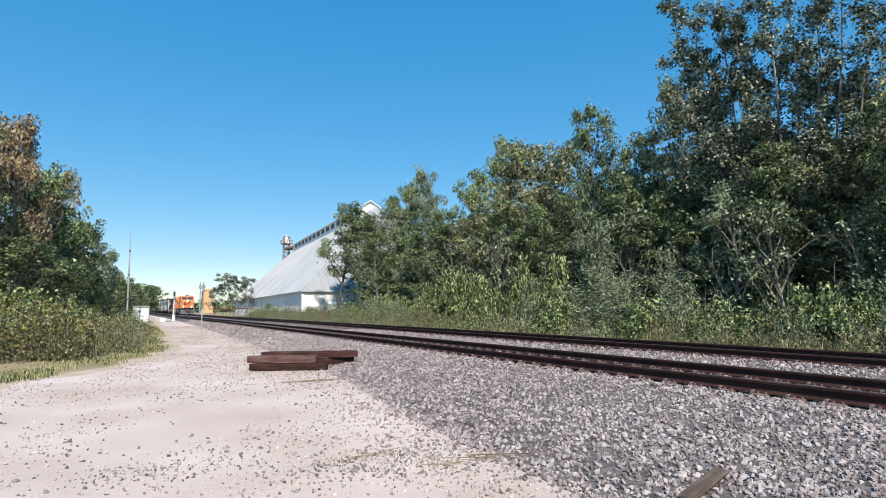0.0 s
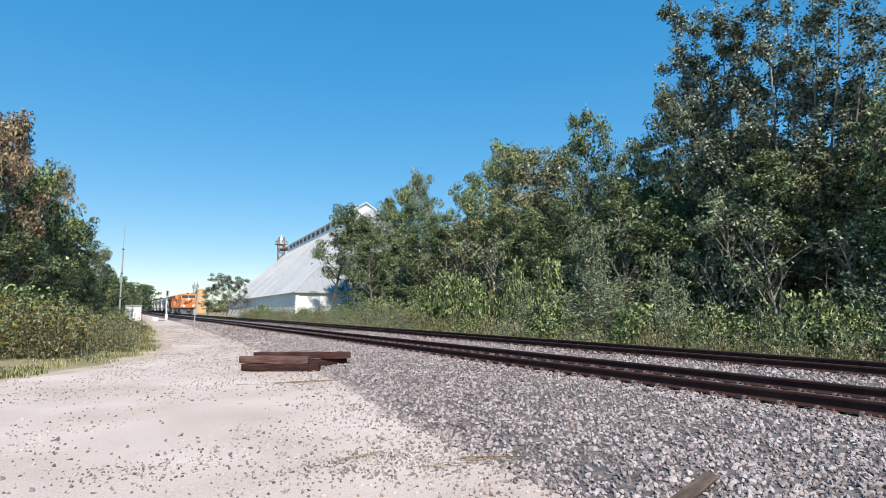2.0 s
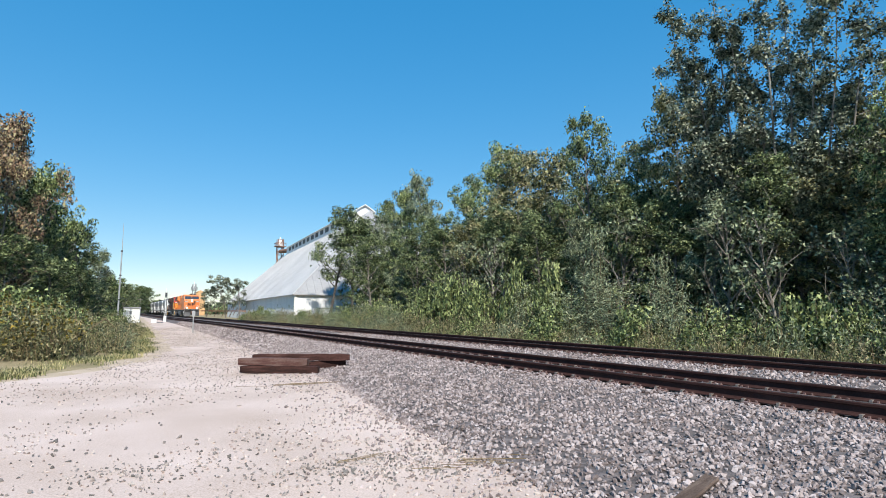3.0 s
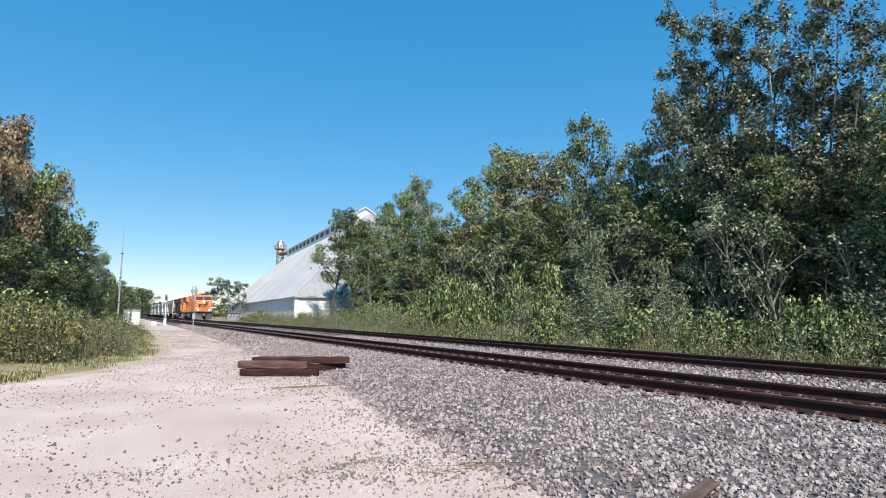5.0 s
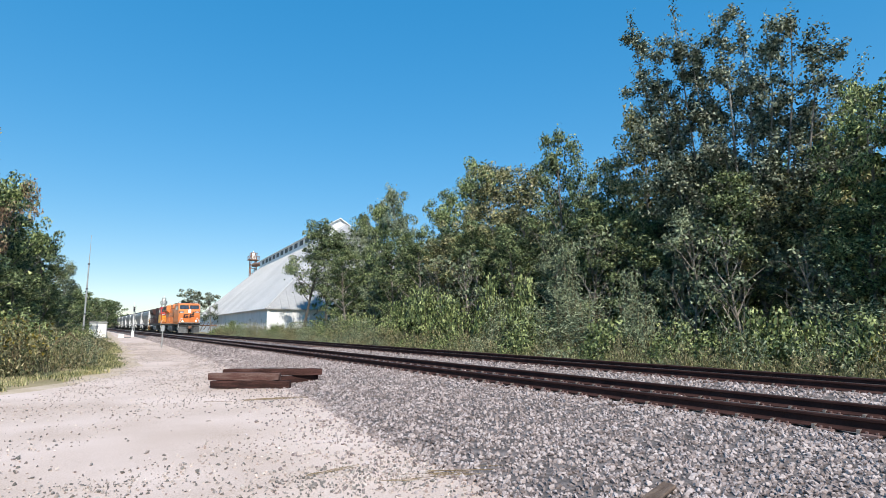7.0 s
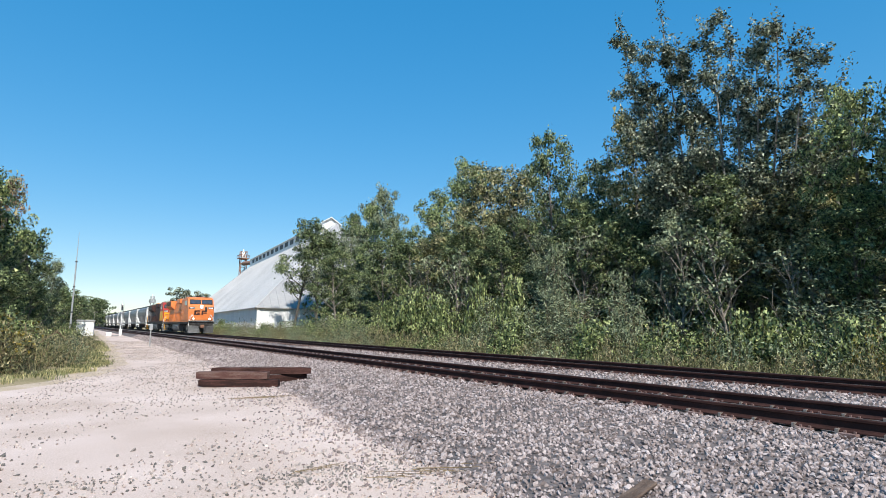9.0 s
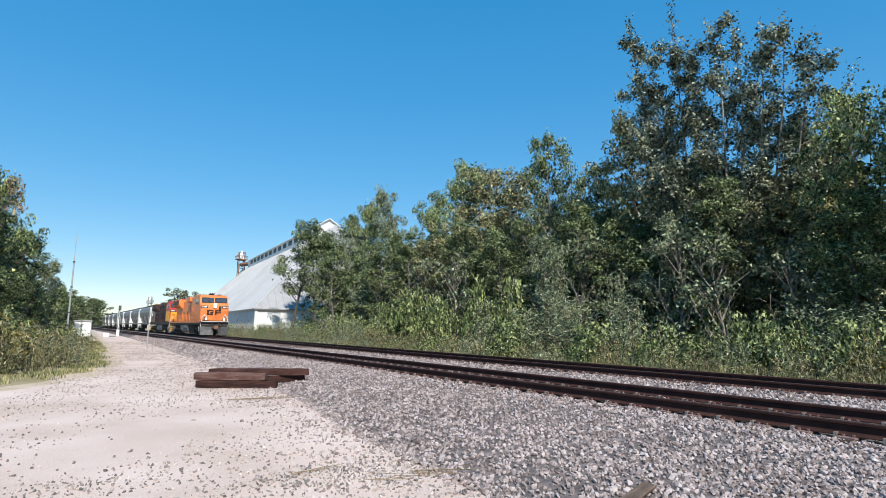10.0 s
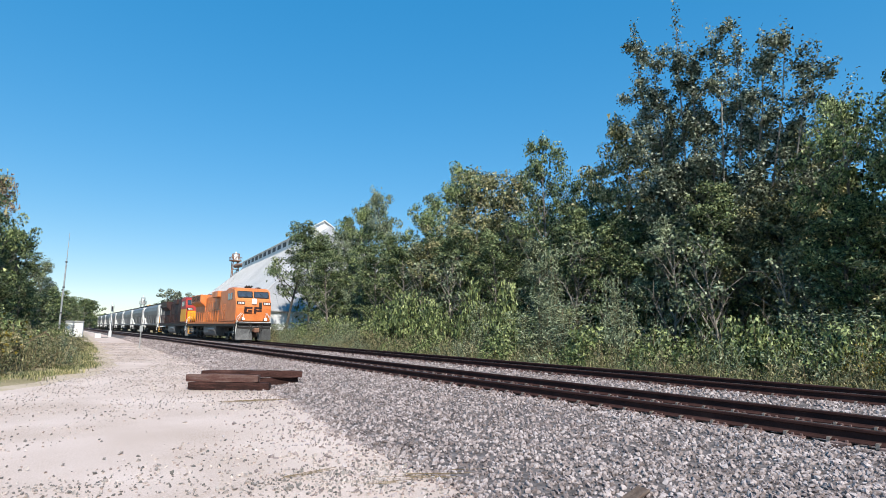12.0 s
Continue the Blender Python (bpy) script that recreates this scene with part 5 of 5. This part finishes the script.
def lattice(name, x, y, z0, height, w, material, label, category):
    t = empty(name, pose(x, y, z0))
    for sx in (-1, 1):
        for sy in (-1, 1):
            bm = B()
            tube(bm, (sx * w / 2, sy * w / 2, 0), (sx * w / 2, sy * w / 2, height), 0.14, n=6)
            part("leg", bm, material, t)
    bm = B()
    n = int(height / 2.5)
    for k in range(n):
        a, b = k * height / n, (k + 1) * height / n
        for s in (-1, 1):
            tube(bm, (-w / 2, s * w / 2, a), (w / 2, s * w / 2, b), 0.08, n=5)
            tube(bm, (s * w / 2, -w / 2, a), (s * w / 2, w / 2, b), 0.08, n=5)
            tube(bm, (-w / 2, s * w / 2, b), (w / 2, s * w / 2, b), 0.08, n=5)
    part("bracing", bm, material, t)
    bm = B()
    box(bm, -w * 0.9, w * 0.9, -w * 0.9, w * 0.9, height - 2.6, height - 2.4)
    for s in (-1, 1):
        for q in (-1, 0, 1):
            tube(bm, (s * w * 0.88, q * w * 0.88, height - 2.4), (s * w * 0.88, q * w * 0.88, height - 1.3), 0.06, n=5)
            tube(bm, (q * w * 0.88, s * w * 0.88, height - 2.4), (q * w * 0.88, s * w * 0.88, height - 1.3), 0.06, n=5)
        tube(bm, (s * w * 0.88, -w * 0.88, height - 1.3), (s * w * 0.88, w * 0.88, height - 1.3), 0.06, n=5)
        tube(bm, (-w * 0.88, s * w * 0.88, height - 1.3), (w * 0.88, s * w * 0.88, height - 1.3), 0.06, n=5)
    part("platform", bm, material, t)
    bm = B()
    box(bm, -w * 0.33, w * 0.33, -w * 0.33, w * 0.33, height - 2.4, height - 0.6, 0.1)
    tube(bm, (0, 0, height - 0.6), (0, 0, height + 0.8), w * 0.3, 0.1, n=10)
    part("elevator_head", bm, WHITE, t)
    return tagged(t, label, category)


lattice("elevator_tower", 49.4, 200, -0.3, 27.2, 1.9, RUSTSTEEL, "rusty steel elevator tower with platform behind the shed", "tower")
bm = B()
tube(bm, (49.4, 199.5, 22.6), (49.2, 182, 21.6), 0.7, n=8)
tagged(part("conveyor_gallery", bm, RUSTSTEEL), "rusty covered conveyor between tower and shed roof", "conveyor")
lattice("loading_tower", 27.8, 250, -0.3, 13.0, 1.2, GALV, "pale steel grain loading tower far along the track", "tower")
bm = B()
prism(bm, [(28.4, 0), (32.2, 0), (32.2, 9.2), (30.3, 10.2), (28.4, 9.2)], 250, 256, axis="y")
tagged(part("grain_bin", bm, TAN), "tan grain storage building far along the track", "grain building")
bm = B()
for k in range(9):
    tube(bm, (20.0 + k * 0.9, 152, 0.3 + (k % 2) * 0.4), (20.9 + k * 0.9, 151, 2.6), 0.08, n=5)
box(bm, 18.5, 30, 150.6, 151.2, 1.6, 1.9)
tagged(part("pipe_rack", bm, RUSTSTEEL), "low rusty pipe rack beside the shed", "pipe rack")


def pole():
    t = empty("utility_pole", pose(0.45, 80, -0.1))
    bm = B()
    tube(bm, (0, 0, 0), (0, 0, 9.2), 0.11, 0.07, n=10)
    part("pole_shaft", bm, GALV, t)
    bm = B()
    tube(bm, (0, 0, 9.2), (0, 0, 12.6), 0.045, 0.02, n=6)
    part("whip_antenna", bm, GALV, t)
    for z in (3.0, 6.0, 9.0):
        bm = B()
        tube(bm, (0, 0, z), (0, 0, z + 0.15), 0.13, n=10)
        part("band", bm, DARKSTEEL, t)
    return tagged(t, "slim grey steel radio pole beside the road", "pole")


pole()


def cabin():
    t = empty("equipment_cabin", pose(2.1, 86, -0.05, 0, 0, -4))
    bm = B()
    box(bm, -0.95, 0.95, -0.8, 1.4, 0.12, 2.05, 0.03)
    part("body", bm, WHITE, t)
    bm = B()
    prism(bm, [(-1.08, 2.05), (1.08, 2.05), (0.9, 2.18), (-0.9, 2.18)], -0.95, 1.55, axis="y")
    part("roof", bm, GALV, t)
    bm = B()
    box(bm, -1.0, 1.0, -0.85, 1.45, 0, 0.12)
    part("base", bm, GREY, t)
    bm = B()
    box(bm, -0.4, 0.4, -0.84, -0.8, 0.2, 1.9, 0.01)
    d = part("door", bm, WHITE, t)
    bm = B()
    box(bm, 0.28, 0.33, -0.88, -0.84, 1.0, 1.15)
    part("handle", bm, BLACK, d)
    bm = B()
    for k in range(5):
        box(bm, -0.3, 0.05, -0.86, -0.84, 1.3 + k * 0.08, 1.34 + k * 0.08)
    part("vent", bm, GREY, d)
    return tagged(t, "white metal signal equipment cabin at the road edge", "cabin")


cabin()
bm = B()
box(bm, -0.32, 0.32, -0.25, 0.25, 0, 0.55, 0.04)
c = part("battery_box", bm, WHITE)
c.matrix_world = pose(4.75, 86, 0.0)
tagged(c, "small pale utility box on the ground by the track", "utility box")
bm = B()
box(bm, -0.4, 0.4, -0.3, 0.3, 0, 0.12, 0.02)
c = part("concrete_pad", bm, GREY)
c.matrix_world = pose(5.6, 87.5, 0.0)
tagged(c, "low grey concrete pad by the track", "concrete pad")


def signal():
    t = empty("railway_signal", pose(6.7, 95, -0.05))
    bm = B()
    tube(bm, (0, 0, 0), (0, 0, 5.1), 0.06, 0.05, n=8)
    part("mast", bm, WHITE, t)
    bm = B()
    box(bm, -0.18, 0.18, -0.18, 0.18, 0, 0.9, 0.03)
    part("case", bm, WHITE, t)
    bm = B()
    box(bm, -0.12, 0.12, -0.1, 0.12, 3.75, 4.45, 0.04)
    h = part("signal_head", bm, GALV, t)
    for z in (3.8, 4.05, 4.3):
        bm = B()
        tube(bm, (0, -0.28, z), (0, -0.1, z), 0.1, n=10)
        part("visor", bm, BLACK, h)
    bm = B()
    tube(bm, (-0.12, 0.25, 0.3), (-0.12, 0.25, 4.6), 0.03, n=5)
    tube(bm, (0.22, 0.25, 0.3), (0.22, 0.25, 4.6), 0.03, n=5)
    for k in range(13):
        tube(bm, (-0.12, 0.25, 0.5 + k * 0.32), (0.22, 0.25, 0.5 + k * 0.32), 0.02, n=4)
    part("ladder", bm, GALV, t)
    bm = B()
    box(bm, -0.35, 0.45, -0.2, 0.6, 3.3, 3.36)
    part("platform", bm, GALV, t)
    return tagged(t, "pale railway signal mast with ladder and grey head", "railway signal")


signal()
t_ = empty("marker_post", pose(5.2, 46.3, -0.1))
bm = B()
tube(bm, (0, 0, 0), (0, 0, 1.75), 0.045, n=8)
part("post", bm, GALV, t_)
bm = B()
box(bm, -0.11, 0.11, -0.06, -0.045, 1.3, 1.72, 0.004)
part("plate", bm, GALV, t_, "small white sign plate")
tagged(t_, "thin grey marker post with small plate beside the ballast", "marker post")
for x, y, h in ((5.6, 150, 5.2), (9.0, 215, 6.0)):
    t_ = empty("line_pole", pose(x - 1.5, y, -0.1))
    bm = B()
    tube(bm, (0, 0, 0), (0, 0, h), 0.1, 0.07, n=7)
    part("shaft", bm, BARK, t_)
    bm = B()
    box(bm, -0.9, 0.9, -0.06, 0.06, h - 0.5, h - 0.36)
    part("crossarm", bm, BARK, t_)
    tagged(t_, "dark wooden line pole far along the road", "line pole", "line poles")

motions()
